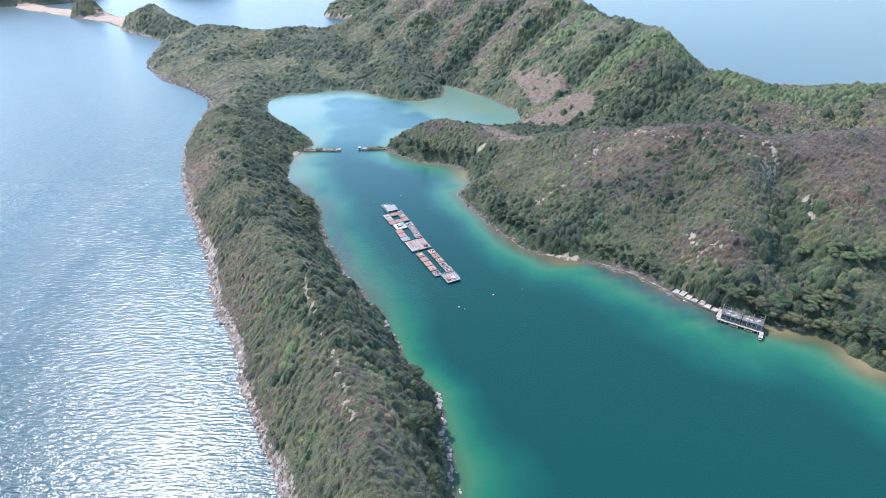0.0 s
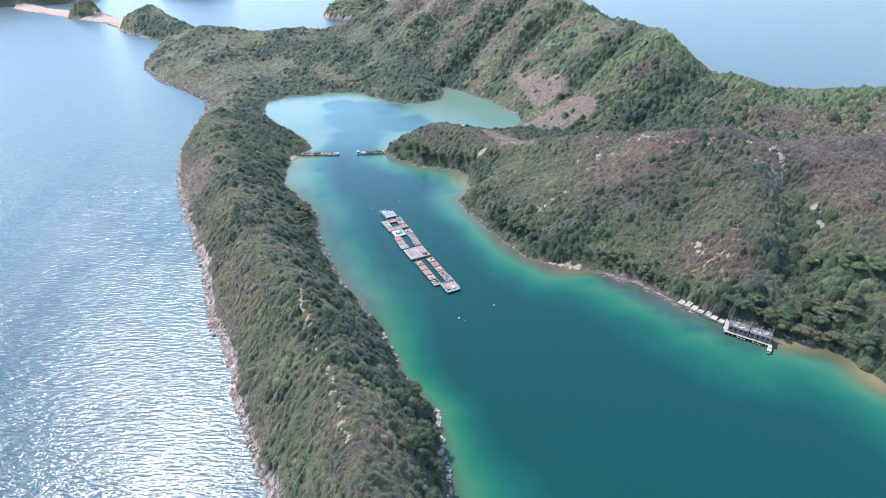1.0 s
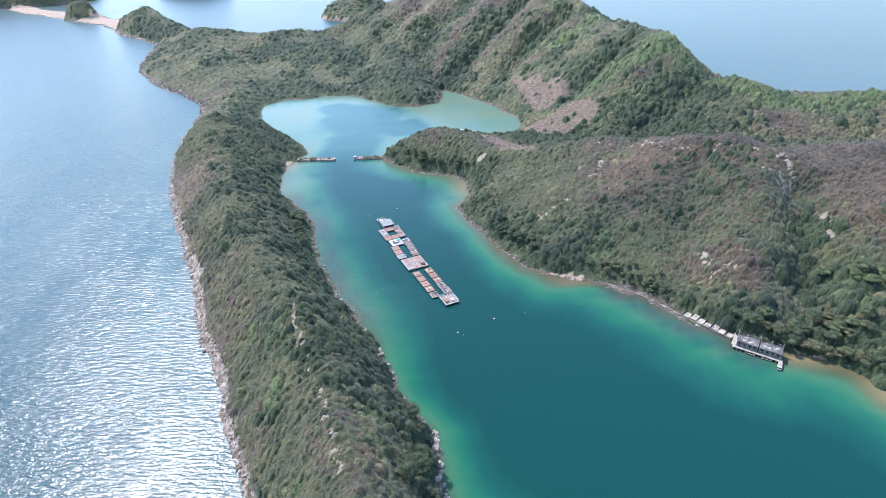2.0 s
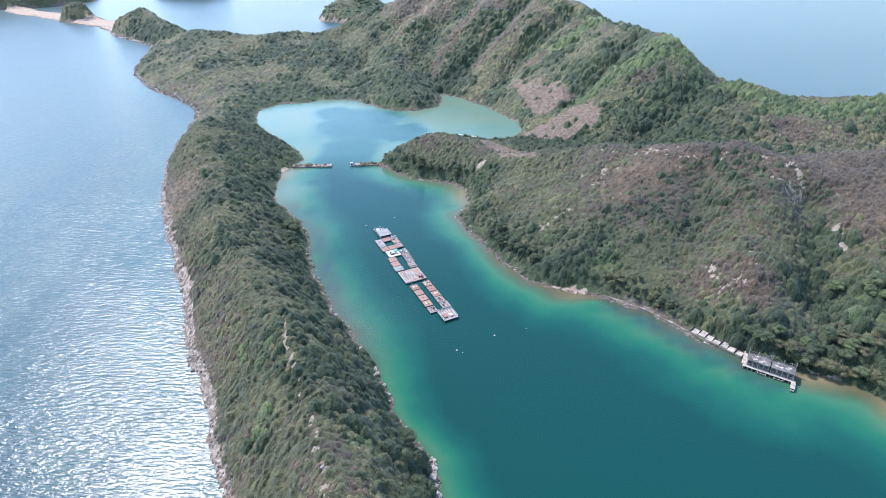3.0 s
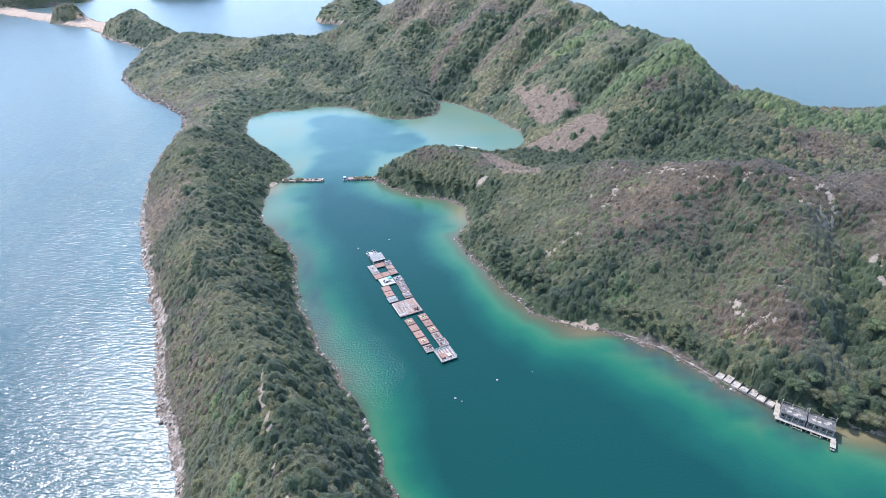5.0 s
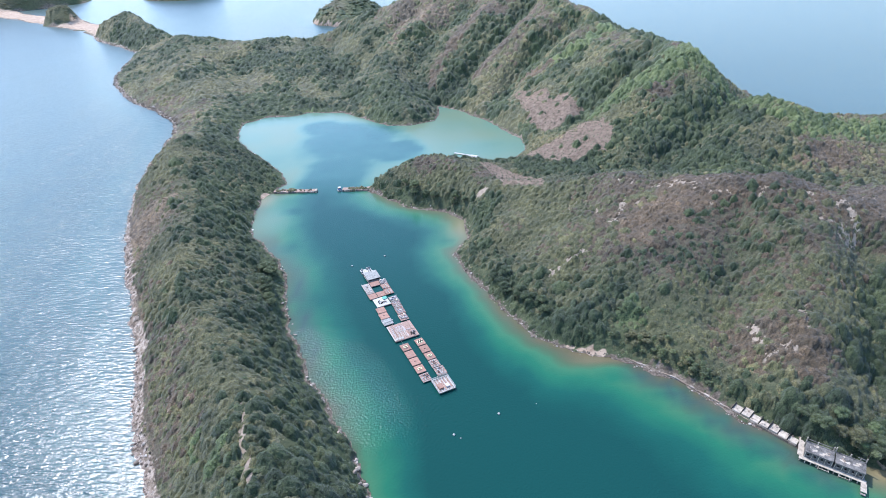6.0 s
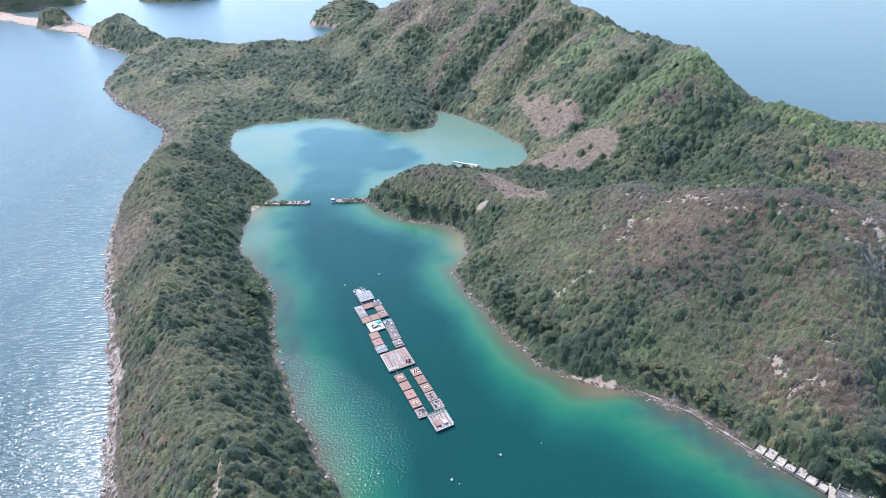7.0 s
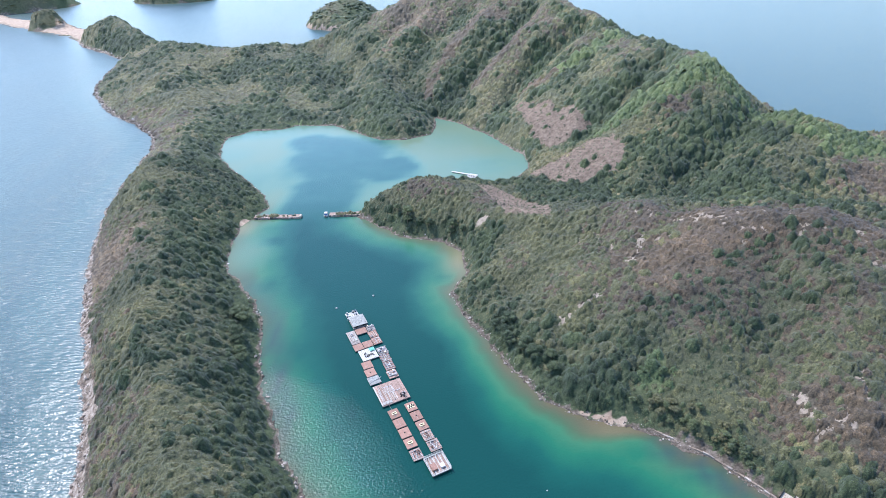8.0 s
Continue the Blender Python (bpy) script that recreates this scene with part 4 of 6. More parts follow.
def drum(x, y, z, length, radius, along_y=True):
    """A lying float with ribs and rounded rims."""
    bm = bmesh.new()
    bmesh.ops.create_cone(bm, cap_ends=True, segments=12, radius1=radius, radius2=radius, depth=length)
    rims = [e for e in bm.edges if abs(e.verts[0].co.z - e.verts[1].co.z) < 1e-4]
    bmesh.ops.bevel(bm, geom=rims, offset=radius * 0.22, segments=2, affect="EDGES")
    m = Matrix.Translation((x, y, z)) @ (pose(0, 0, 0, 90, 0, 0) if along_y else pose(0, 0, 0, 0, 90, 0))
    bmesh.ops.transform(bm, matrix=m, verts=bm.verts)
    return bm


def part(name, bm, mat, parent, label=""):
    me = bpy.data.meshes.new(name)
    bm.to_mesh(me)
    bm.free()
    me.materials.append(mat)
    ob = new(name, me)
    ob.parent = parent
    if label:
        ob["label"] = label
    return ob


def thing(name, label, category, m=None, group=""):
    ob = tagged(new(name), label, category, group)
    ob.empty_display_size = 0.5
    if m is not None:
        ob.matrix_world = m
    return ob


def solid(name, bm, mat, label, category, m=None, group="", kind=""):
    ob = part(name, bm, mat, None)
    if m is not None:
        ob.matrix_world = m
    return tagged(ob, label, category, group, kind)


RUST_DECK = plain("red_brown_deck", (0.155, 0.082, 0.06), (0.265, 0.15, 0.112), 1.2, 0.8, vary=0.3)
WORN_WOOD = plain("weathered_planks", (0.165, 0.106, 0.082), (0.31, 0.21, 0.17), 1.5, 0.85, vary=0.4)
GREY_WOOD = plain("grey_timber", (0.13, 0.105, 0.092), (0.29, 0.245, 0.22), 2, 0.9, vary=0.4)
WHITE_PAINT = plain("chipped_white_paint", (0.22, 0.205, 0.185), (0.41, 0.39, 0.355), 2.5, 0.6, vary=0.15)
SHEET_METAL = plain("grey_roof_sheet", (0.12, 0.117, 0.108), (0.27, 0.262, 0.242), 1.2, 0.8, vary=0.15)
FLOAT_BLUE = plain("dark_float", (0.02, 0.035, 0.05), (0.05, 0.07, 0.09), 2, 0.5)
BLACK = plain("near_black", (0.012, 0.012, 0.012), (0.03, 0.028, 0.026), 2, 0.9)
NET = plain("dark_netting", (0.085, 0.072, 0.07), (0.19, 0.16, 0.152), 5, 0.95)
LILAC = plain("faded_tarpaulin", (0.2, 0.18, 0.19), (0.4, 0.37, 0.38), 1.8, 0.8, vary=0.5)
CREAM = plain("cream_plastic", (0.5, 0.42, 0.24), (0.68, 0.6, 0.38), 3, 0.6)
GREEN_NET = plain("green_tarpaulin", (0.05, 0.2, 0.15), (0.12, 0.34, 0.26), 3, 0.7)
CONCRETE = plain("stained_concrete", (0.026, 0.024, 0.022), (0.18, 0.165, 0.15), 0.55, 0.9, vary=0.2, bump=0.03)
BROWN_STONE = plain("brown_stone", (0.1, 0.074, 0.055), (0.24, 0.185, 0.14), 1.3, 0.95, vary=0.5, bump=0.05)
PALE_CONCRETE = plain("pale_concrete", (0.17, 0.138, 0.104), (0.41, 0.352, 0.285), 1.1, 0.9, vary=0.2, bump=0.03)
BLUE_PAINT = plain("blue_boat_paint", (0.05, 0.12, 0.3), (0.1, 0.2, 0.42), 2, 0.45)
RENDERED_WALL = plain("weathered_grey_render", (0.036, 0.033, 0.03), (0.16, 0.15, 0.137), 0.8, 0.9, vary=0.2, bump=0.03)
RED_EARTH = plain("red_gravel", (0.17, 0.112, 0.087), (0.32, 0.225, 0.18), 1.1, 0.95)

# ---- the fish farm: floating modules moored in one line ----
RAFT = pose(-22.6, 235.7, 0, 0, 0, 26.5)
FARM = "floating modules of the fish farm"
rnd = random.Random(7)


def raft_base(x0, x1, y0, y1, name, label, deck_mat, deck_top=0.62, boards=0, across=False):
    """A floating module: drums, a beam frame and a deck of boards or one cover."""
    cx, cy = (x0 + x1) / 2, (y0 + y1) / 2
    base = thing(name, label, "fish raft", RAFT @ pose(cx, cy, 0, 0, 0, rnd.uniform(-1.2, 1.2)), FARM)
    w, l = (x1 - x0) / 2, (y1 - y0) / 2
    for sx in (-1, 1):
        for k in range(max(2, int(l / 1.1))):
            y = -l + (k + 0.5) * 2 * l / max(2, int(l / 1.1))
            part("float", drum(sx * (w - 0.45), y, 0.12, 1.3, 0.3), FLOAT_BLUE, base)
    for sx in (-1, 1):
        part("beam", block(sx * (w - 0.12) - 0.09, sx * (w - 0.12) + 0.09, -l, l, 0.36, deck_top - 0.07), GREY_WOOD, base)
        part("beam", block(-w + 0.22, w - 0.22, sx * (l - 0.12) - 0.09, sx * (l - 0.12) + 0.09, 0.36, deck_top - 0.072), GREY_WOOD, base)
    if boards:
        for k in range(boards):
            if across:
                a, b = -l + 2 * l * k / boards, -l + 2 * l * (k + 1) / boards
                bm = block(-w, w, a + 0.02, b - 0.02, deck_top - 0.07, deck_top + rnd.uniform(-0.015, 0.02))
            else:
                a, b = -w + 2 * w * k / boards, -w + 2 * w * (k + 1) / boards
                bm = block(a + 0.02, b - 0.02, -l + rnd.uniform(0, 0.15), l - rnd.uniform(0, 0.15), deck_top - 0.07, deck_top + rnd.uniform(-0.015, 0.02))
            part("deck_board", bm, deck_mat, base)
    else:
        part("cover", block(-w, w, -l, l, deck_top - 0.07, deck_top + 0.05, 0.04), deck_mat, base)
    return base, w, l


def covered_cage(x0, x1, y0, y1, top):
    base, w, l = raft_base(x0, x1, y0, y1, "covered_fish_cage", "square fish cage under a red-brown board cover", RUST_DECK)
    part("cover_seam", block(-0.03, 0.03, -l + 0.06, l - 0.06, 0.672, 0.69, 0), GREY_WOOD, base)
    if top == "hatch":
        part("hatch", joined(rod((0, 0, 0.67), (0, 0, 0.78), 0.24, 0.2, 10), block(-0.3, 0.3, -0.05, 0.05, 0.78, 0.82)), BLACK, base, "dark feeding hatch")
    elif top == "ring":
        for sx in (-1, 1):
            part("float_collar", drum(0.0, sx * 0.38, 0.81, 1.5, 0.13, False), CREAM, base, "cream plastic float")
            part("float_collar", drum(sx * 0.68, 0.0, 0.81, 0.5, 0.13), CREAM, base, "cream plastic float")
        part("hatch", rod((0, 0, 0.67), (0, 0, 0.76), 0.2, 0.16, 10), BLACK, base, "dark feeding hatch")
        part("coil", joined(*[rod((0.3 * math.cos(a), -1.1 + 0.3 * math.sin(a), 0.72), (0.3 * math.cos(a + 0.8), -1.1 + 0.3 * math.sin(a + 0.8), 0.72), 0.05, sides=6) for a in np.arange(0, 6.2, 0.785)]), GREY_WOOD, base, "coil of grey rope")
    elif top == "tubs":
        part("pallet", block(-1.1, 1.1, -0.75, 0.8, 0.675, 0.74), CREAM, base, "cream board under the tubs")
        for dx, dy in ((-0.75, -0.3), (-0.35, 0.35), (0.05, -0.35), (0.45, 0.4), (0.85, -0.1)):
            part("tub", joined(rod((dx, dy, 0.74), (dx, dy, 1.02), 0.2, 0.25, 10), rod((dx, dy, 1.02), (dx, dy, 1.05), 0.27, 0.26, 10)), BLACK, base, "black plastic tub")
    return base


def frame_cage(x0, x1, y0, y1, poles, clutter):
    """An open cage: a frame of planks round a sagging net, with poles laid over it."""
    cx, cy = (x0 + x1) / 2, (y0 + y1) / 2
    base = thing("open_fish_cage", "open timber fish cage with pale poles laid across", "fish raft", RAFT @ pose(cx, cy, 0, 0, 0, rnd.uniform(-1.5, 1.5)), FARM)
    w, l = (x1 - x0) / 2, (y1 - y0) / 2
    for sx in (-1, 1):
        for k in range(2):
            part("float", drum(sx * (w - 0.4), (k - 0.5) * l, 0.12, 1.2, 0.28), FLOAT_BLUE, base)
        part("walkway", block(sx * (w - 0.35) - 0.35, sx * (w - 0.35) + 0.35, -l, l, 0.4, 0.56), WORN_WOOD, base)
        part("walkway", block(-w + 0.72, w - 0.72, sx * (l - 0.3) - 0.3, sx * (l - 0.3) + 0.3, 0.4, 0.555), GREY_WOOD, base)
    net = bmesh.new()
    bmesh.ops.create_grid(net, x_segments=6, y_segments=6, size=1, matrix=Matrix.Translation((0, 0, 0.36)) @ Matrix.Diagonal((w - 0.7, l - 0.6, 1, 1)))
    for v in net.verts:
        v.co.z -= 0.22 * (1 - (v.co.x / (w - 0.69)) ** 2) * (1 - (v.co.y / (l - 0.59)) ** 2)
    part("net", net, NET, base, "dark cover net")
    for k in range(poles):
        y = -l + (k + 0.6) * 2 * l / poles
        part("pole", rod((-w - 0.1, y + rnd.uniform(-0.3, 0.3), 0.63), (w + 0.1, y + rnd.uniform(-0.3, 0.3), 0.64), 0.075, 0.06), WHITE_PAINT, base, "whitish pole")
    for sx in (-0.3, 0.35):
        part("plank", block(sx * w - 0.16, sx * w + 0.16, -l * rnd.uniform(0.8, 1.0), l, 0.565, 0.61, 0.02, pose(0, 0, 0, 0, 0, rnd.uniform(-6, 6))), rnd.choice((WORN_WOOD, RUST_DECK)), base)
    for k in range(5):
        x, y = rnd.uniform(-w * 0.8, w * 0.8), rnd.uniform(-l * 0.7, l * 0.7)
        part("batten", block(-0.07, 0.07, -l * 0.55, l * 0.55, 0.62 + 0.02 * k, 0.67 + 0.02 * k, 0.01, pose(x, y * 0.4, 0, 0, 0, rnd.uniform(-35, 35))), rnd.choice((WORN_WOOD, GREY_WOOD, WHITE_PAINT, LILAC)), base)
    for _ in range(clutter):
        x, y, s = rnd.uniform(-w * 0.7, w * 0.7), rnd.uniform(-l * 0.7, l * 0.7), rnd.uniform(0.25, 0.5)
        turn = pose(x, y, 0, 0, 0, rnd.uniform(0, 90))
        part("crate", joined(block(-s, s, -s * 0.7, s * 0.7, 0.5, 0.58, 0.02, turn), block(-s, s, -s * 0.7, -s * 0.6, 0.58, 0.9, 0.01, turn), block(-s, s, s * 0.6, s * 0.7, 0.58, 0.9, 0.01, turn),
                             block(-s, -s * 0.85, -s * 0.6, s * 0.6, 0.58, 0.9, 0.01, turn), block(s * 0.85, s, -s * 0.6, s * 0.6, 0.58, 0.9, 0.01, turn)), rnd.choice((GREY_WOOD, WORN_WOOD, RUST_DECK)), base)
    return base


# the broad working deck
deck, w, l = raft_base(0.0, 9.9, -9.6, 0.4, "working_raft", "broad floating work deck of weathered pinkish-brown planks", WORN_WOOD, 0.7, 20)
for k in range(12):
    x = -4.5 + k * 0.5 + rnd.uniform(-0.2, 0.2)
    part("pole", rod((x, rnd.uniform(-4.4, -2.6), 0.82), (x + rnd.uniform(-0.3, 0.3), rnd.uniform(1.5, 4.4), 0.82), 0.09, 0.07), WHITE_PAINT if k % 3 else WORN_WOOD, deck, "pole stored on deck")
for k in range(14):
    x, y, r = rnd.uniform(-4.4, 4.2), rnd.uniform(-4.2, 4.3), rnd.uniform(0.5, 1.6)
    a = rnd.choice((0.0, 0.0, 80.0)) + rnd.uniform(-12, 12)
    part("loose_plank", block(-0.12, 0.12, -r, r, 0.74, 0.79, 0.01, pose(x, max(-4.5 + r, min(4.4 - r, y)), 0.012 * k, 0, 0, a)), rnd.choice((WORN_WOOD, RUST_DECK, GREY_WOOD, LILAC)), deck)
for x, y, s in ((2.9, -3.2, 0.5), (3.5, -2.6, 0.4), (2.4, -2.7, 0.35), (3.2, -3.9, 0.35)):
    part("drum", joined(rod((x, y, 0.72), (x, y, 0.72 + s * 1.5), s * 0.7, s * 0.66, 12), rod((x, y, 0.72 + s * 1.5), (x, y, 0.76 + s * 1.5), s * 0.5, s * 0.45, 12)), BLACK if s < 0.45 else GREY_WOOD, deck)
part("edge_board", block(-4.93, -4.55, -4.7, 4.7, 0.74, 0.84), WHITE_PAINT, deck, "whitish edge board")
for k in range(16):
    x, y, r = rnd.uniform(-4.3, 0.8), rnd.uniform(-2.0, 2.2), rnd.uniform(0.8, 2.4)
    part("pole", rod((x, y - r, 0.88 + 0.015 * k), (x + rnd.uniform(-0.5, 0.5), y + r, 0.88 + 0.015 * k), 0.08, 0.06), WHITE_PAINT if k % 4 else LILAC, deck, "pole stored on deck")
for k in range(9):
    x, y = rnd.uniform(2.0, 4.0), rnd.uniform(-4.2, -1.6)
    part("gear", joined(rod((x, y, 0.72), (x, y, 0.72 + rnd.uniform(0.2, 0.6)), 0.24, 0.18, 9), rod((x, y, 0.95), (x + rnd.uniform(-0.9, 0.9), y + rnd.uniform(-0.9, 0.9), 0.8), 0.05)), rnd.choice((BLACK, GREY_WOOD, LILAC)), deck)
for x in (-4.4, -3.2, -2.0):
    part("bundle", joined(*[rod((x + 0.14 * k, -4.6, 0.8 + 0.05 * (k % 2)), (x + 0.14 * k + 0.1, -3.4, 0.8 + 0.05 * (k % 2)), 0.08) for k in range(6)]), WHITE_PAINT, deck, "bundle of whitish poles")

for k, top in enumerate(("ring", "", "hatch", "ring")):
    covered_cage(0.55, 3.95, -12.0 - 4.35 * k - 3.85, -12.0 - 4.35 * k, top)
frame_cage(0.55, 3.9, -33.7, -29.6, 3, 2)
for k, top in enumerate(("tubs", "hatch", "ring")):
    covered_cage(6.6, 9.95, -11.7 - 4.35 * k - 3.85, -11.7 - 4.35 * k, top)
frame_cage(6.5, 9.8, -28.5, -24.6, 3, 2)
frame_cage(6.5, 10.2, -33.0, -28.8, 3, 2)
covered_cage(0.35, 4.0, 9.9, 13.6, "")
covered_cage(0.05, 3.75, 5.7, 9.5, "hatch")
grey, w, l = raft_base(-0.3, 3.8, 1.5, 5.4, "grey_raft", "low floating deck of bleached grey boards", SHEET_METAL, 0.6, 8, True)
part("pole", rod((-1.9, -0.7, 0.7), (2.6, 0.3, 0.72), 0.1), WHITE_PAINT, grey)

# the white deck with gear under a green net
white, w, l = raft_base(1.5, 7.6, 14.0, 20.2, "white_raft", "floating deck painted white, heaped with gear and green netting", WHITE_PAINT, 0.66, 10)
for _ in range(9):
    x, y = rnd.uniform(-1.6, 1.6), rnd.uniform(-1.4, 1.6)
    part("gear", joined(rod((x, y, 0.68), (x, y, rnd.uniform(0.95, 1.4)), rnd.uniform(0.2, 0.35), 0.15, 9), rod((x, y, 0.85), (x + rnd.uniform(-1, 1), y + rnd.uniform(-1, 1), 0.8), 0.06)), rnd.choice((BLACK, GREY_WOOD, FLOAT_BLUE)), white)
tarp = bmesh.new()
bmesh.ops.create_grid(tarp, x_segments=10, y_segments=8, size=1, matrix=Matrix.Translation((1.9, 1.7, 0.74)) @ Matrix.Diagonal((0.95, 0.9, 1, 1)))
for v in tarp.verts:
    v.co.z += 0.16 * (1 + noise.noise(v.co * 2.2)) + 0.12
bmesh.ops.solidify(tarp, geom=tarp.faces[:], thickness=0.03)
part("net_heap", tarp, GREEN_NET, white, "heaped green netting")

def heap(base, w, l, n, z):
    """Faded sheets, tubs and poles lying about on a raft."""
    for _ in range(n):
        x, y, s = rnd.uniform(-w * 0.7, w * 0.7), rnd.uniform(-l * 0.7, l * 0.7), rnd.uniform(0.3, 0.6)
        sheet_ = bmesh.new()
        bmesh.ops.create_grid(sheet_, x_segments=6, y_segments=5, size=1, matrix=pose(x, y, z + 0.12, 0, 0, rnd.uniform(0, 90)) @ Matrix.Diagonal((s, s * 0.8, 1, 1)))
        for v in sheet_.verts:
            v.co.z += 0.2 * noise.noise(v.co * 2.5 + Vector((w, n, 0))) + 0.1
        bmesh.ops.solidify(sheet_, geom=sheet_.faces[:], thickness=0.05)
        part("tarpaulin", sheet_, rnd.choice((LILAC, LILAC, WHITE_PAINT, NET)), base, "crumpled faded tarpaulin")
    for _ in range(n // 2):
        x, y = rnd.uniform(-w * 0.8, w * 0.8), rnd.uniform(-l * 0.8, l * 0.8)
        part("tub", joined(rod((x, y, z), (x, y, z + 0.4), 0.22, 0.28, 10), rod((x, y, z + 0.4), (x, y, z + 0.44), 0.3, 0.29, 10)), rnd.choice((WHITE_PAINT, LILAC, FLOAT_BLUE, CREAM)), base)


def lay_poles(base, w, l, n, z, along=True, spread=0.9):
    for k in range(n):
        s = -spread + 2 * spread * (k + 0.5) / n + rnd.uniform(-0.08, 0.08)
        if along:
            a, b = (s * w, -l * rnd.uniform(0.6, 1.02)), (s * w + rnd.uniform(-0.35, 0.35), l * rnd.uniform(0.6, 1.02))
        else:
            a, b = (-w * rnd.uniform(0.85, 1.06), s * l), (w * rnd.uniform(0.85, 1.06), s * l + rnd.uniform(-0.3, 0.3))
        part("pole", rod((*a, z + 0.02 * (k % 3)), (*b, z + 0.02 * (k % 3)), rnd.uniform(0.075, 0.12), 0.07), WHITE_PAINT if rnd.random() < 0.8 else LILAC, base, "long whitish pole")


def gear_raft(x0, x1, y0, y1, label, deck_mat, n, poles, along):
    base, w, l = raft_base(x0, x1, y0, y1, "gear_raft", label, deck_mat, 0.6, 6, True)
    heap(base, w, l, n, 0.64)
    lay_poles(base, w, l, poles, 0.95 if n > 3 else 0.72, along)
    return base


# the strip of open racks beside the white deck
gear_raft(8.0, 11.6, 14.4, 18.7, "timber raft heaped with faded sheets, tubs and poles", GREY_WOOD, 8, 3, False)
for k in range(2):
    rack, w, l = raft_base(7.3 + 0.25 * k, 10.9 + 0.25 * k, 5.7 + 4.35 * k, 9.9 + 4.35 * k, "pole_rack_raft", "timber raft with white poles laid across in rows", RUST_DECK, 0.56, 3)
    lay_poles(rack, w, l, 7, 0.68, False, 0.95)
    lay_poles(rack, w, l, 2, 0.82, True, 0.6)
    heap(rack, w, l, 1, 0.6)
gear_raft(6.8, 10.3, 1.4, 5.4, "timber raft heaped with brown nets and faded sheets", WORN_WOOD, 7, 2, False)

# the ring of rafts round a square well
gear_raft(0.8, 4.2, 24.5, 32.6, "grey timber raft loaded with long white poles", GREY_WOOD, 3, 6, True)
covered_cage(4.4, 8.7, 29.3, 32.9, "")
covered_cage(0.7, 4.3, 20.6, 24.2, "")
covered_cage(4.5, 8.0, 20.7, 24.3, "")
gear_raft(8.3, 11.7, 25.2, 29.0, "red-brown board raft with white poles lying over it", RUST_DECK, 1, 4, True)
gear_raft(8.2, 11.6, 20.9, 24.9, "red-brown board raft crossed by white poles", RUST_DECK, 1, 5, True)
gear_raft(8.9, 12.0, 29.3, 32.7, "small raft piled with pale sheets and tubs", GREY_WOOD, 8, 2, False)

# the watchman's hut on its own raft
hut, w, l = raft_base(4.3, 10.2, 33.2, 40.6, "hut_raft", "raft carrying a low hut with a grey sheet roof", GREY_WOOD, 0.6, 9, True)
part("side_wall", block(-2.6, -2.5, -3.2, 2.2, 0.62, 1.72), GREY_WOOD, hut)
part("side_wall", block(2.5, 2.6, -3.2, 2.2, 0.62, 1.72), GREY_WOOD, hut)
part("back_wall", block(-2.5, 2.5, 2.1, 2.2, 0.62, 1.72), GREY_WOOD, hut)
# panels beside the gap are painted black for the shade inside the hut
part("front_wall", joined(block(-2.5, -0.9, -3.2, -3.1, 0.62, 1.62), block(0.9, 2.5, -3.2, -3.1, 0.62, 1.62), block(-0.9, 0.9, -3.2, -3.1, 1.45, 1.62)), BLACK, hut, "black front panels standing in for the shaded opening")
roof = part("roof", block(-3.0, 3.0, -3.5, 2.6, 1.76, 1.86, 0.03, Matrix.Translation((0, 0, 0)) @ pose(0, 0, 0, 3, 0, 0)), SHEET_METAL, hut, "grey sheet roof")
for k in range(11):
    part("roof_rib", block(-2.9 + k * 0.58 - 0.03, -2.9 + k * 0.58 + 0.03, -3.5, 2.6, 1.85, 1.9, 0.01, pose(0, 0, 0, 3, 0, 0)), SHEET_METAL, roof)
for x, y, h in ((-2.4, 3.2, 1.0), (-1.2, 3.4, 0.8), (0.2, 3.3, 1.1), (1.5, 3.6, 0.7), (-2.0, 2.6, 1.3)):
    part("water_tank", joined(rod((x, y, 0.6), (x, y, 0.6 + h), 0.42, 0.4, 12), rod((x, y, 0.6 + h), (x, y, 0.68 + h), 0.25, 0.2, 12)), WHITE_PAINT, hut, "white plastic tank")
for k in range(14):
    x, y = (rnd.choice((-2.8, 2.8)) + rnd.uniform(-0.15, 0.15), rnd.uniform(-3.2, 3.4)) if k % 2 else (rnd.uniform(-2.6, 2.6), rnd.uniform(2.7, 3.5))
    part("drum", joined(rod((x, y, 0.62), (x, y, 0.62 + rnd.uniform(0.5, 0.95)), 0.26, 0.25, 10), rod((x, y, 0.6), (x, y, 0.66), 0.3, 0.3, 10)), rnd.choice((WHITE_PAINT, WHITE_PAINT, FLOAT_BLUE, LILAC)), hut)
for k in range(5):
    x = -2.4 + k * 1.15
    part("roof_weight", block(-0.2, 0.2, -0.12, 0.12, 1.9, 2.02, 0.03, pose(x, rnd.uniform(-2.5, 1.6), 0, 0, 0, rnd.uniform(0, 90))), rnd.choice((GREY_WOOD, WHITE_PAINT)), roof, "weight holding the roof down")
small, w, l = raft_base(4.2, 9.2, 40.9, 44.4, "tender_raft", "small pale raft heaped with white gear", WHITE_PAINT, 0.55, 6)
for k in range(9):
    x, y = rnd.uniform(-2.2, 2.2), rnd.uniform(-1.5, 1.5)
    part("tub", rod((x, y, 0.56), (x, y, rnd.uniform(0.9, 1.3)), 0.35, 0.4, 10), rnd.choice((WHITE_PAINT, SHEET_METAL, FLOAT_BLUE)), small)

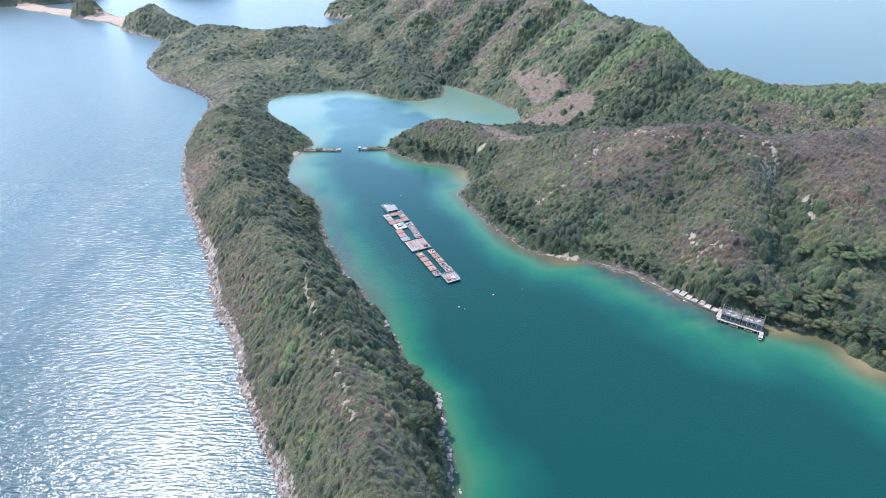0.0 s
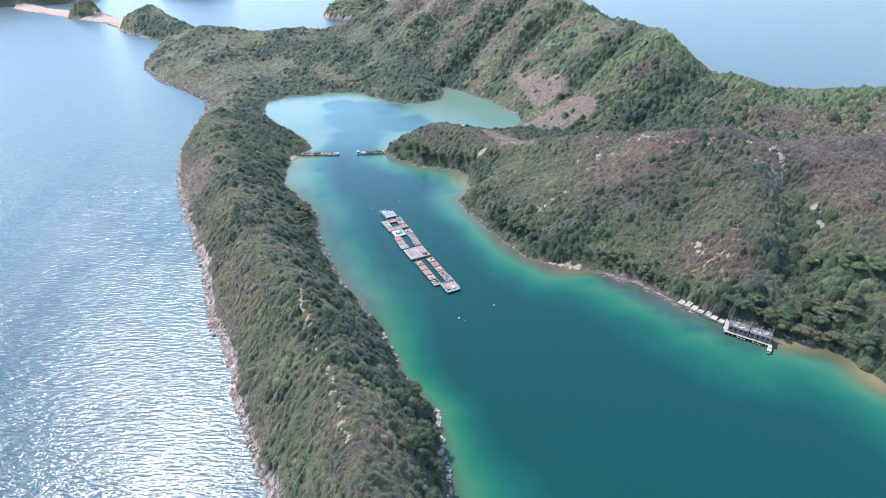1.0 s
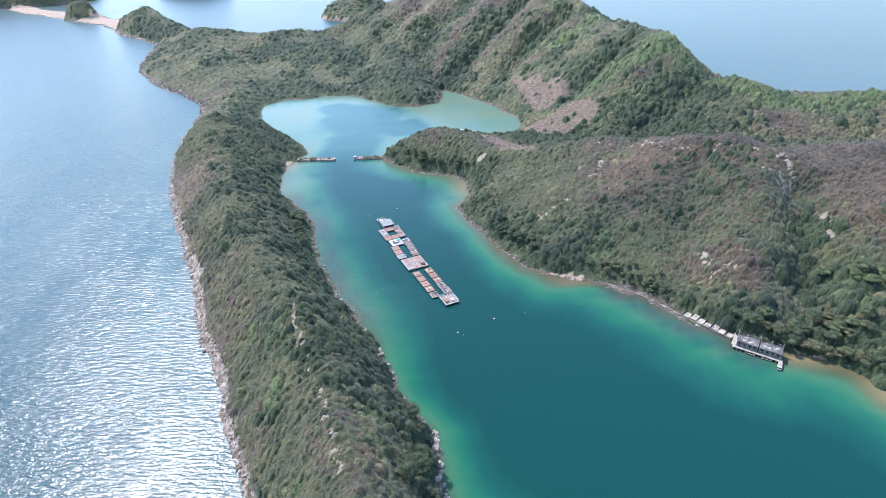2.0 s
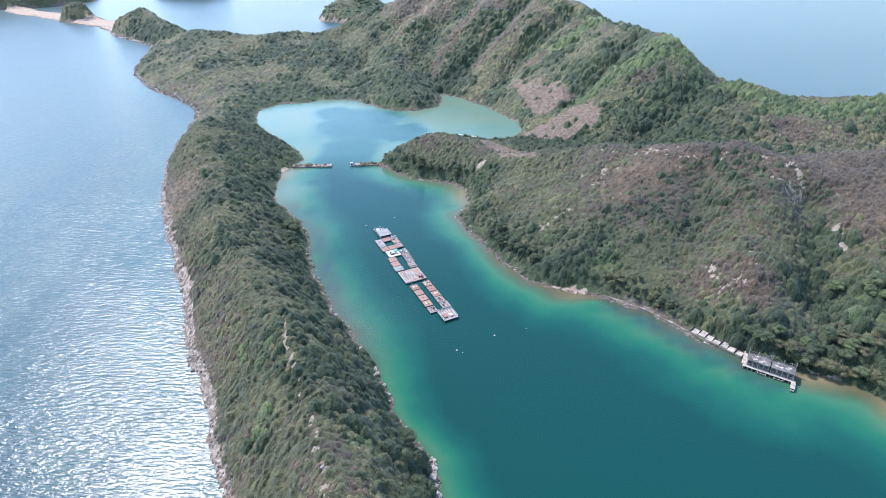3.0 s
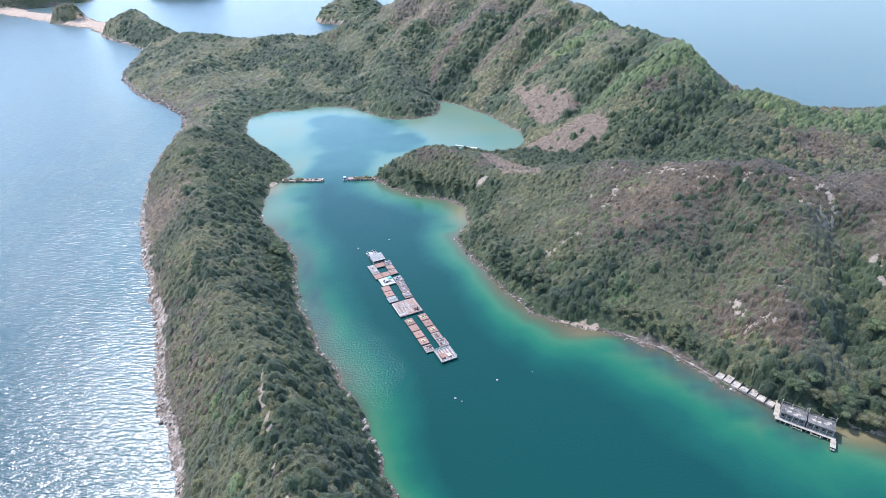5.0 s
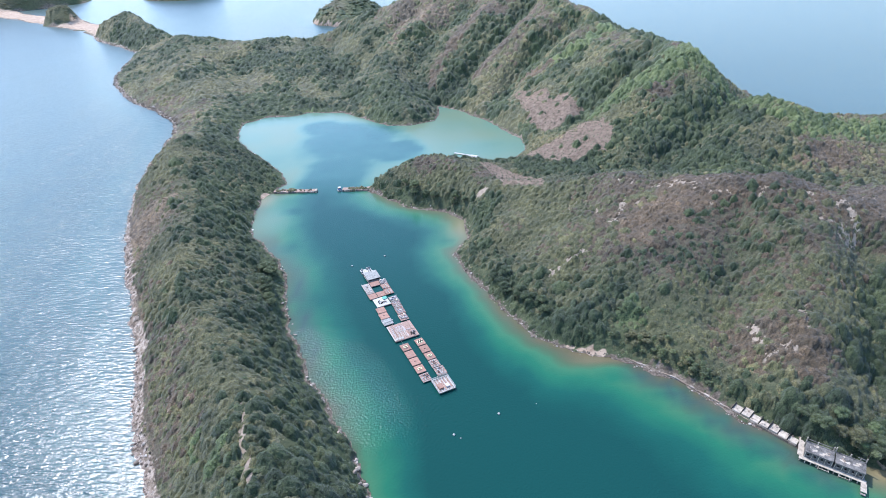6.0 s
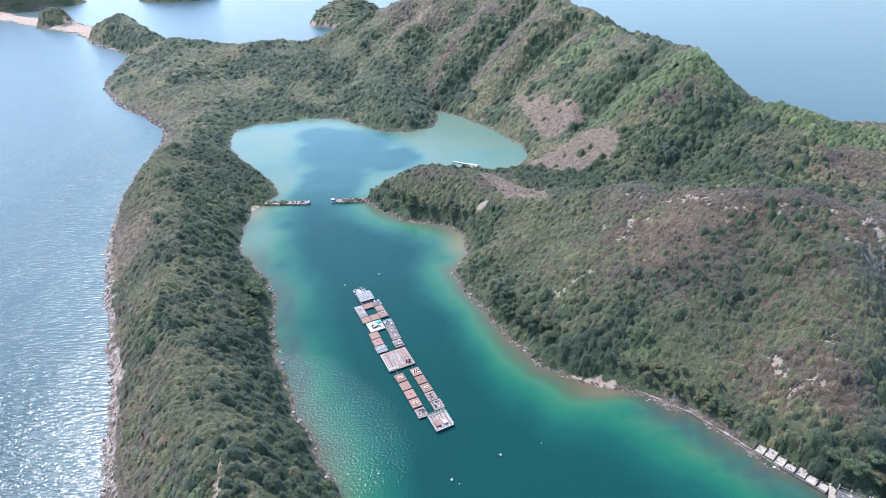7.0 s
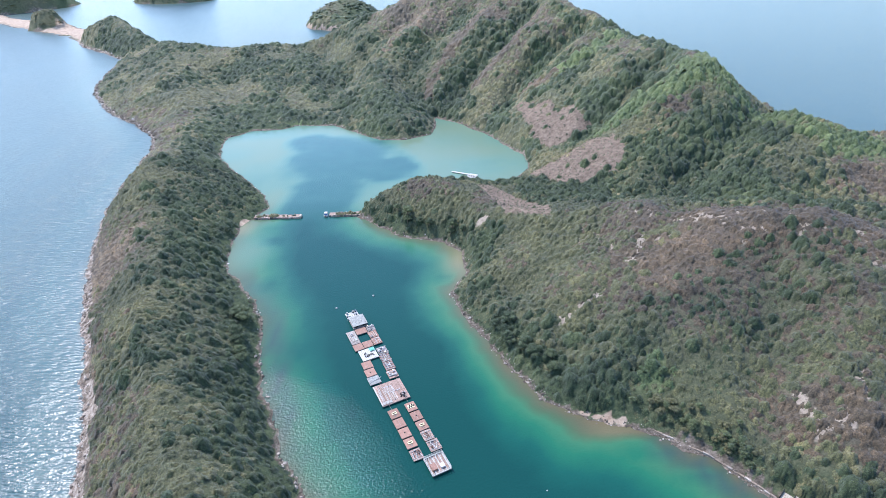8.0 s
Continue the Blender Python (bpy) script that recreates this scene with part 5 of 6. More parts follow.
# the railed landing at the south end
land_raft, w, l = raft_base(3.2, 9.4, -41.0, -34.2, "landing_raft", "floating landing stage with white railings and two lockers", WORN_WOOD, 0.62, 12)
for sx in (-1, 1):
    for z in (1.15, 1.6):
        part("rail", rod((sx * (w - 0.1), -l + 0.1, z), (sx * (w - 0.1), l - 0.1, z), 0.055), WHITE_PAINT, land_raft)
        part("rail", rod((-w + 0.1, sx * (l - 0.1), z), (w - 0.1, sx * (l - 0.1), z), 0.055), WHITE_PAINT, land_raft)
    part("kerb", block(sx * (w - 0.16) - 0.14, sx * (w - 0.16) + 0.14, -l, l, 0.65, 0.8), WHITE_PAINT, land_raft, "white edge board")
    part("kerb", block(-w + 0.32, w - 0.32, sx * (l - 0.16) - 0.14, sx * (l - 0.16) + 0.14, 0.65, 0.795), WHITE_PAINT, land_raft, "white edge board")
    for k in range(5):
        part("post", rod((sx * (w - 0.1), -l + 0.1 + k * (2 * l - 0.2) / 4, 0.6), (sx * (w - 0.1), -l + 0.1 + k * (2 * l - 0.2) / 4, 1.72), 0.065), WHITE_PAINT, land_raft)
for k in range(6):
    x = -2.75 + k * 1.1
    part("white_plank", block(x - 0.16, x + 0.16, -l + 0.4, l - 0.5, 0.665, 0.71), WHITE_PAINT, land_raft, "plank painted white")
for sy in (-1, 1):
    for k in range(4):
        part("post", rod((-w + 0.9 + k * (2 * w - 1.8) / 3, sy * (l - 0.1), 0.6), (-w + 0.9 + k * (2 * w - 1.8) / 3, sy * (l - 0.1), 1.72), 0.065), WHITE_PAINT, land_raft)
for x0, x1, y0, y1 in ((-2.3, -0.7, -1.9, 0.3), (0.3, 1.6, -2.0, -0.6)):
    part("locker", joined(block(x0, x1, y0, y1, 0.64, 1.2), block(x0 - 0.06, x1 + 0.06, y0 - 0.06, y1 + 0.06, 1.2, 1.27)), RUST_DECK if x0 < 0 else LILAC, land_raft)
for k in range(7):
    part("pole", rod((-2.6 + k * 0.75, 1.0 + rnd.uniform(-0.4, 0.3), 0.7), (-2.3 + k * 0.75, 3.1, 0.9 + rnd.uniform(0, 0.5)), 0.07), WHITE_PAINT, land_raft)
# mooring lines between the modules
for x0, y0, x1, y1 in ((2.2, -9.7, 2.2, -12.0), (8.3, -9.7, 8.2, -11.7), (2.3, -33.6, 4.0, -34.4), (8.3, -33.0, 8.2, -34.3), (6.5, 33.9, 6.3, 32.3), (3.0, 1.5, 3.0, 0.3), (9.0, 2.0, 9.0, 0.3)):
    solid("mooring_line", rod((x0, y0, 0.5), (x1, y1, 0.5), 0.04), GREY_WOOD, "short grey mooring line between two rafts", "rope", RAFT, "mooring lines")

# ---- buoys ----
def buoy(x, y, r):
    base = thing("mooring_buoy", "small round white mooring buoy floating on the water", "buoy", pose(x, y, 0), "mooring buoys")
    bm = bmesh.new()
    bmesh.ops.create_uvsphere(bm, u_segments=14, v_segments=9, radius=r)
    for v in bm.verts:
        v.co.z = v.co.z * 0.85 + r * 0.3
    part("body", bm, WHITE_PAINT, base)
    part("eye", rod((0, 0, r * 1.1), (0, 0, r * 1.5), r * 0.2, r * 0.15), GREY_WOOD, base)


for x, y, r in ((17.8, 191.9, 0.42), (3.2, 183.6, 0.42), (5.3, 182.3, 0.22), (-42.8, 281.9, 0.45), (-28.5, 290.3, 0.45), (30.5, 196.0, 0.2)):
    buoy(x, y, r)
# ---- the derelict pier house on the east shore ----
HOUSE = pose(103.7, 172.9, 0, 0, 0, -33.3)
house = thing("pier_house", "derelict grey concrete house on stilts over the water, roof slabs stained", "house", HOUSE)
part("walkway", block(-0.4, 16.0, -0.1, 1.15, 0.95, 1.12), PALE_CONCRETE, house, "pale concrete edge walkway")
for k in range(12):
    x = -0.1 + k * 1.42
    part("stilt", block(x - 0.13, x + 0.13, 0.0, 0.26, -1.2, 0.95), PALE_CONCRETE, house)
    part("stilt", block(x - 0.13, x + 0.13, 2.4, 2.66, -1.2, 0.95), CONCRETE, house)
part("floor_slab", block(0.2, 15.6, 1.16, 5.4, 0.93, 1.1), CONCRETE, house)


def windowed_wall(x0, x1, y0, y1, z0, z1, openings, sill, head):
    """A wall with real openings, as piers, a parapet and a lintel."""
    pieces = [block(x0, x1, y0, y1, z0, sill, 0), block(x0, x1, y0, y1, head, z1, 0)]
    edge = x0
    for a, b in openings + [(x1, x1)]:
        pieces.append(block(edge, a, y0, y1, sill, head, 0))
        edge = b
    return joined(*pieces)


for x0, x1 in ((0.7, 7.55), (8.05, 15.1)):
    step = (x1 - x0) / 4
    openings = [(x0 + step * (k + 0.5) - 0.36, x0 + step * (k + 0.5) + 0.36) for k in range(4)]
    front = part("front_wall", windowed_wall(x0, x1, 1.15, 1.33, 1.1, 3.3, openings, 1.95, 2.75), RENDERED_WALL, house)
    for a, b in openings:
        part("window", joined(block(a, a + 0.06, 1.2, 1.28, 1.95, 2.75, 0), block(b - 0.06, b, 1.2, 1.28, 1.95, 2.75, 0), block(a + 0.06, b - 0.06, 1.2, 1.28, 1.95, 2.01, 0), block(a + 0.06, b - 0.06, 1.2, 1.28, 2.69, 2.75, 0)),
             GREY_WOOD, front, "empty dark window")
        part("window_sill", block(a - 0.06, b + 0.06, 1.06, 1.147, 1.88, 1.94), PALE_CONCRETE, front)
    part("back_wall", block(x0, x1, 4.95, 5.13, 1.1, 3.3, 0.02), CONCRETE, house)
    part("side_wall", block(x0, x0 + 0.18, 1.335, 4.945, 1.1, 3.3, 0.02), CONCRETE, house)
    part("side_wall", block(x1 - 0.18, x1, 1.335, 4.945, 1.1, 3.3, 0.02), CONCRETE, house)
    slab = part("roof", block(x0 - 0.12, x1 + 0.12, 0.98, 5.3, 3.302, 3.48, 0.04), CONCRETE, house, "stained flat grey roof slab")
    part("roof_kerb", block(x0 - 0.12, x1 + 0.12, 5.05, 5.3, 3.482, 3.72), CONCRETE, slab)
    for k in range(5):
        part("pilaster", block(x0 + k * (x1 - x0 - 0.2) / 4, x0 + 0.2 + k * (x1 - x0 - 0.2) / 4, 1.05, 1.146, 1.12, 3.29), PALE_CONCRETE, front, "pale pilaster")
    for k in range(4):
        px_, py_ = rnd.uniform(x0 + 1, x1 - 1), rnd.uniform(1.8, 4.4)
        part("roof_patch", joined(block(-0.7, 0.5, -0.25, 0.3, 3.482, 3.5, 0.01, pose(px_, py_, 0, 0, 0, rnd.uniform(-25, 25))), block(-0.2, 0.7, -0.4, 0.1, 3.484, 3.504, 0.01, pose(px_, py_, 0, 0, 0, rnd.uniform(40, 100)))), PALE_CONCRETE, slab, "bleached mortar patch")
    for _ in range(6):
        part("roof_rubble", block(-0.3, 0.3, -0.15, 0.2, 3.482, 3.58, 0.05, pose(rnd.uniform(x0 + 1, x1 - 1), rnd.uniform(2, 4.6), 0, 0, 0, rnd.uniform(0, 180))), rnd.choice((GREY_WOOD, PALE_CONCRETE, BROWN_STONE)), slab, "broken mortar on the roof")
for x, y, h in ((0.5, 5.2, 5.2), (3.4, 5.5, 4.5), (7.3, 5.5, 5.0), (7.8, 5.4, 5.3), (11.4, 5.5, 4.6), (15.1, 5.4, 5.2), (13.8, 5.6, 4.4)):
    part("column", block(x - 0.14, x + 0.14, y - 0.14, y + 0.14, 0.9, h), PALE_CONCRETE, house, "bare column standing above the roof")
part("beam", block(0.7, 7.1, 5.42, 5.6, 4.1, 4.3), CONCRETE, house)
part("beam", block(13.0, 15.0, 5.45, 5.62, 4.2, 4.4), CONCRETE, house)
part("side_terrace", block(-0.9, 0.66, 1.17, 8.6, 0.92, 1.13), PALE_CONCRETE, house, "pale side terrace")
part("jetty", block(14.7, 16.15, -3.4, -0.12, 0.95, 1.13), PALE_CONCRETE, house, "short pale jetty")
part("jetty_step", block(14.85, 16.0, -4.0, -3.42, 0.45, 0.62), GREY_WOOD, house)
for x, y in ((14.9, -3.2), (15.95, -3.2), (14.9, -1.6), (15.95, -1.6)):
    part("stilt", block(x - 0.12, x + 0.12, y - 0.12, y + 0.12, -1.2, 0.95), CONCRETE, house)
for x0 in (9.6, 4.6):
    part("fender_frame", joined(rod((x0, -0.5, 0.55), (x0 + 2.6, -0.5, 0.55), 0.09), rod((x0, -0.5, -0.8), (x0, -0.5, 0.6), 0.09), rod((x0 + 2.6, -0.5, -0.8), (x0 + 2.6, -0.5, 0.6), 0.09), rod((x0, -0.5, 0.5), (x0, 0, 0.9), 0.07), rod((x0 + 2.6, -0.5, 0.5), (x0 + 2.6, 0, 0.9), 0.07)), PALE_CONCRETE, house)

# ---- the old terrace of pens beside it ----
PENS = pose(92.2, 192.0, 0, 0, 0, -47.7)
pens = thing("shore_terrace", "pale concrete terrace of old pens along the shore", "terrace", PENS)
for k in range(7):
    x = k * 2.72 + 0.35 * k / 6
    part("slab", block(x + 0.14, x + 2.6, 0.1 + 0.3 * math.sin(k * 2.1), 3.2 + 0.9 * math.sin(k * 1.7), 0.3, 1.02 + 0.05 * (k % 3), 0.06, pose(0, 0, 0, rnd.uniform(-1.5, 1.5), rnd.uniform(-0.3, 0.3), 0)), PALE_CONCRETE, pens)
    part("divider", block(x - 0.12, x + 0.12, 0.4 + 1.2 * (k % 2), 3.4 + rnd.uniform(0, 1.2), 0.3, 1.5, 0.03), BLACK, pens, "dark dividing wall")
for k in range(10):
    part("front_kerb", block(-0.3 + k * 1.95, 1.62 + k * 1.95, -0.3 + rnd.uniform(-0.08, 0.08), -0.02, -0.6, 0.75 + rnd.uniform(-0.25, 0.15), 0.06), BROWN_STONE, pens, "crumbling brown kerb")
for k in range(16):
    x, y, s = rnd.uniform(0, 19), rnd.uniform(0.6, 3.4), rnd.uniform(0.15, 0.4)
    part("rubble", block(-s, s, -s * 0.6, s * 0.6, 1.08, 1.1 + s * 0.4, 0.05, pose(x, y, 0, 0, 0, rnd.uniform(0, 180))), rnd.choice((BROWN_STONE, PALE_CONCRETE, CONCRETE)), pens)
WALL_LINE = [(64, 217.6), (70, 213.8), (79.5, 206.8), (86.5, 199.2), (92.0, 192.4)]
wall = thing("sea_wall", "low weathered stone wall following the shore", "wall")
for (ax, ay), (bx, by) in zip(WALL_LINE, WALL_LINE[1:]):
    d = math.hypot(bx - ax, by - ay)
    m = pose(ax, ay, 0, 0, 0, math.degrees(math.atan2(by - ay, bx - ax)))
    n = int(d / 1.5)
    for k in range(n):
        part("stone_block", block(k * d / n + 0.03, (k + 1) * d / n - 0.03, -0.32 + rnd.uniform(-0.1, 0.1), 0.25 + rnd.uniform(-0.08, 0.08), -0.5, 0.66 + rnd.uniform(-0.28, 0.12), 0.08, m), BROWN_STONE if k % 3 else GRANITE, wall)

# ---- the two stone causeways at the narrows ----
def causeway(x0, x1, y0, y1, label):
    base = thing("causeway", label, "causeway", pose(x0, y0, 0), "causeways at the narrows")
    w, l = x1 - x0, y1 - y0
    part("core", block(0, w, 0.3, l - 0.3, -1.5, 0.95, 0.1), RED_EARTH, base, "reddish gravel top")
    n = int(w / 1.1)
    for k in range(n):
        for y, z in ((0.0, 0.0), (l - 0.5, 0.0)):
            part("stone_block", block(k * w / n + 0.03, (k + 1) * w / n - 0.03, y + rnd.uniform(-0.12, 0.05), y + 0.55, -1.2, 1.0 + rnd.uniform(-0.3, 0.3), 0.07), rnd.choice((GRANITE, CONCRETE, RED_EARTH)), base)
    return base


left = causeway(-101, -76.7, 362.4, 365.9, "stone causeway with a reddish gravel top and low shrubs")
part("end_block", block(24.4, 25.6, 0.2, 3.2, -1.2, 1.3, 0.15), PALE_CONCRETE, left)
causeway(-60.6, -41, 363.6, 367.6, "broken stone causeway with rubble and reddish earth")
for x, y in ((-79.0, 364.2), (-90, 364.5)):
    post = thing("mooring_post", "short pale stone post on the causeway", "bollard", pose(x, y, 0.95), "bollards")
    part("shaft", rod((0, 0, 0), (0, 0, 0.7), 0.22, 0.18, 10), PALE_CONCRETE, post)
    part("cap", rod((0, 0, 0.7), (0, 0, 0.85), 0.28, 0.24, 10), PALE_CONCRETE, post)


def boat_hull(length, beam, height):
    """An open hull: pointed bow, square stern, with thickness."""
    bm = bmesh.new()
    rings = []
    for k in range(9):
        s = k / 8
        half = beam / 2 * (1 - max(0, (s - 0.45) / 0.55) ** 2.2) + 0.02
        rise = 0.25 * s * s
        y = -length / 2 + s * length
        rings.append([bm.verts.new((sx * half * f, y, z + rise * f)) for sx, f, z in ((-1, 1, height), (-1, 0.75, 0.12), (0, 0, -0.12), (1, 0.75, 0.12), (1, 1, height))])
    for a, b in zip(rings, rings[1:]):
        for i in range(4):
            bm.faces.new((a[i], a[i + 1], b[i + 1], b[i]))
    bm.faces.new(rings[0])
    bmesh.ops.recalc_face_normals(bm, faces=bm.faces[:])
    bmesh.ops.solidify(bm, geom=bm.faces[:], thickness=0.06)
    return bm


boat = thing("motor_boat", "small white motor boat with a blue cabin moored at the causeway", "boat", pose(-62.6, 366.0, 0.1, 0, 0, 8))
part("hull", boat_hull(5.2, 2.1, 0.75), WHITE_PAINT, boat, "white hull")
part("deck", block(-0.8, 0.8, -2.4, 1.2, 0.35, 0.42), WHITE_PAINT, boat)
cabin = part("cabin", joined(block(-0.7, -0.62, -1.0, 0.8, 0.42, 1.5), block(0.62, 0.7, -1.0, 0.8, 0.42, 1.5), block(-0.62, 0.62, 0.72, 0.8, 0.42, 1.0), block(-0.62, 0.62, -1.0, -0.92, 0.42, 1.0)), BLUE_PAINT, boat, "blue cabin sides")
part("roof", block(-0.85, 0.85, -1.2, 1.0, 1.51, 1.58), WHITE_PAINT, cabin)
part("outboard", joined(block(-0.2, 0.2, -2.95, -2.66, 0.5, 1.0, 0.08), rod((0, -2.8, -0.4), (0, -2.8, 0.5), 0.07)), BLACK, boat, "dark outboard motor")

# ---- the floating pontoon in the upper lagoon ----
pontoon = thing("floating_pontoon", "pale floating pontoon with a narrow gangway", "pontoon", pose(18.6, 413.6, 0, 0, 0, -26))
part("deck", block(-2.8, 2.8, -3.0, 3.0, 0.3, 0.5, 0.05), WHITE_PAINT, pontoon)
for x in (-2.2, 0, 2.2):
    part("float", drum(x, 0, 0.08, 5.4, 0.3), FLOAT_BLUE, pontoon)
part("gangway", block(-14.5, -2.82, 0.7, 2.3, 0.32, 0.48, 0.04), WHITE_PAINT, pontoon)
for k in range(4):
    part("float", drum(-12.8 + k * 3, 1.5, 0.1, 1.5, 0.25), FLOAT_BLUE, pontoon)
for k in range(3):
    part("bench", joined(block(-1.8 + k * 1.5, -0.9 + k * 1.5, -1.5, -1.0, 0.5, 0.9), block(-1.8 + k * 1.5, -0.9 + k * 1.5, -1.1, -1.0, 0.9, 1.3)), GREY_WOOD, pontoon)
# ---- rocks along the shores ----
def rock_shape(seed, subdivisions=1):
    rng = np.random.RandomState(seed)
    bm = bmesh.new()
    bmesh.ops.create_icosphere(bm, subdivisions=subdivisions, radius=1.0)
    for v in bm.verts:
        v.co *= rng.uniform(0.72, 1.1)
    for _ in range(6):
        n = Vector(rng.normal(0, 1, 3)).normalized()
        for v in bm.verts:
            over = v.co.dot(n) - 0.6
            if over > 0:
                v.co -= n * over
    co = np.array([v.co for v in bm.verts])
    tris = np.array([[v.index for v in f.verts] for f in bm.faces])
    bm.free()
    return co, tris


def along_shore(line, spacing, reach, seed):
    rng = np.random.RandomState(seed)
    xs, ys = [], []
    for (ax, ay), (bx, by) in zip(line, line[1:]):
        n = max(1, int(math.hypot(bx - ax, by - ay) / spacing))
        s = rng.uniform(0, 1, n)
        xs.append(ax + s * (bx - ax) + rng.normal(0, reach, n))
        ys.append(ay + s * (by - ay) + rng.normal(0, reach, n))
    return np.concatenate(xs), np.concatenate(ys)


ROCK_SHAPES = [rock_shape(s) for s in range(8)]
rows = []
for line, spacing, reach, size, seed in ((SHORE_WEST[1:28], 0.13, 2.2, 0.3, 61), (SHORE_SPIT[:-3], 0.4, 0.6, 0.27, 62), (SHORE_EAST[6:], 0.2, 0.9, 0.2, 63), (SHORE_LAGOON, 0.6, 0.8, 0.32, 64),
                                         (SHORE_WEST[20:], 0.5, 2.0, 0.8, 65), ([(36, 229.5), (25, 246), (16, 264), (8, 283), (5, 292)], 0.1, 1.2, 0.21, 66)):
    x, y = along_shore(line, spacing, reach, seed)
    rng = np.random.RandomState(seed)
    d = shore_distance(x, y)
    ok = (d > -1.2) & ~((x > 108) & (y < 185)) & (d < 6.5 if reach > 2 else d < 3.2)
    x, y, d = x[ok], y[ok], d[ok]
    r = np.clip(size * np.exp(rng.normal(0, 0.45, x.shape)), 0.12, 1.5)
    rows.append(np.stack([x, y, np.maximum(height_at(x, y), -0.3) + r * 0.12, r, r * rng.uniform(0.55, 0.9, x.shape), rng.uniform(0, 6.28, x.shape), rng.uniform(0, 1, x.shape)], 1))
SHORE_ROCK, tree_, b_ = material("shore_rock", 0.9, 0.0, 0.2)
geo = tree_.nodes.new("ShaderNodeNewGeometry")
tone = ramp(tree_, geo.outputs["Random Per Island"], (0.0, (0.06, 0.047, 0.037)), (0.45, (0.115, 0.09, 0.071)), (0.8, (0.2, 0.163, 0.134)), (1.0, (0.48, 0.425, 0.375)))
grain = ramp(tree_, noise_at(tree_, 2.5, 5), (0.3, (0.7, 0.7, 0.7)), (0.7, (1.15, 1.15, 1.15)))
tree_.links.new(mixed(tree_, 1.0, tone, grain, "MULTIPLY"), b_.inputs["Base Color"])
scatter("shore_rocks", ROCK_SHAPES, np.vstack(rows), SHORE_ROCK, "pale granite rocks and rubble along the waterline", "rocks")

# the large boulders that stand out singly
BOULDER_MESHES = []
for s in range(6):
    co, tris = rock_shape(80 + s, 2)
    me = bpy.data.meshes.new("boulder")
    me.from_pydata([tuple(v) for v in co], [], [tuple(int(i) for i in t) for t in tris])
    me.materials.append(GRANITE)
    BOULDER_MESHES.append(me)
rng = np.random.RandomState(70)


def boulder(x, y, r, label, sink=0.25):
    ob = tagged(new("boulder", BOULDER_MESHES[rng.randint(6)]), label, "boulder", "boulders")
    z = max(float(height_at(x, y)), -0.4)
    ob.matrix_world = pose(x, y, z + r * (0.62 - sink), rng.uniform(-15, 15), rng.uniform(-15, 15), rng.uniform(0, 360)) @ Matrix.Diagonal((r * rng.uniform(0.8, 1.3), r * rng.uniform(0.75, 1.1), r * rng.uniform(0.6, 0.8), 1))


for x0, y0, x1, y1, n, r in ((-5.2, 136, -2.7, 116, 46, 0.6), (-2.2, 116, 0.3, 97, 30, 0.5), (-33, 186, -19, 158, 16, 0.6), (-49, 211, -37, 194, 12, 0.55), (34, 231, 20, 254, 8, 0.36), (-56, 228, -67, 255, 10, 0.5)):
    for k in range(n):
        s = (k + rng.uniform(0, 1)) / n
        boulder(x0 + s * (x1 - x0) + rng.normal(0, 0.7), y0 + s * (y1 - y0) + rng.normal(0, 0.5), r * np.exp(rng.normal(0, 0.35)), "pale grey granite boulder at the water's edge")
for x, y, r in ((-32.3, 118.5, 1.1), (-31.6, 117.2, 0.6), (-31.0, 115.8, 0.5), (-30.4, 114.2, 0.45), (-30.0, 113.0, 0.7), (-29.2, 112.2, 0.75), (-28.4, 112.8, 0.5), (-29.6, 111.4, 0.4), (-36.2, 121.0, 0.55), (-33.4, 119.8, 0.4),
                (-31.8, 113.6, 0.35), (-27.0, 104.5, 0.5), (-27.6, 106.0, 0.35), (-45.5, 150.5, 0.5), (-46.2, 152.0, 0.4), (-40.1, 136.5, 0.4), (-38.0, 131.5, 0.35)):
    boulder(x, y, r, "whitish boulder among scrub on the crest of the spit", 0.1)
for k in range(18):
    s = (k + rng.uniform(0, 1)) / 18
    i = 4 + s * 11
    a, b = SHORE_WEST[int(i)], SHORE_WEST[int(i) + 1]
    f = i - int(i)
    boulder(a[0] + f * (b[0] - a[0]) + rng.normal(0.5, 1.4), a[1] + f * (b[1] - a[1]) + rng.normal(0, 0.8), 0.5 * np.exp(rng.normal(0, 0.35)), "weathered boulder on the rocky outer shore")
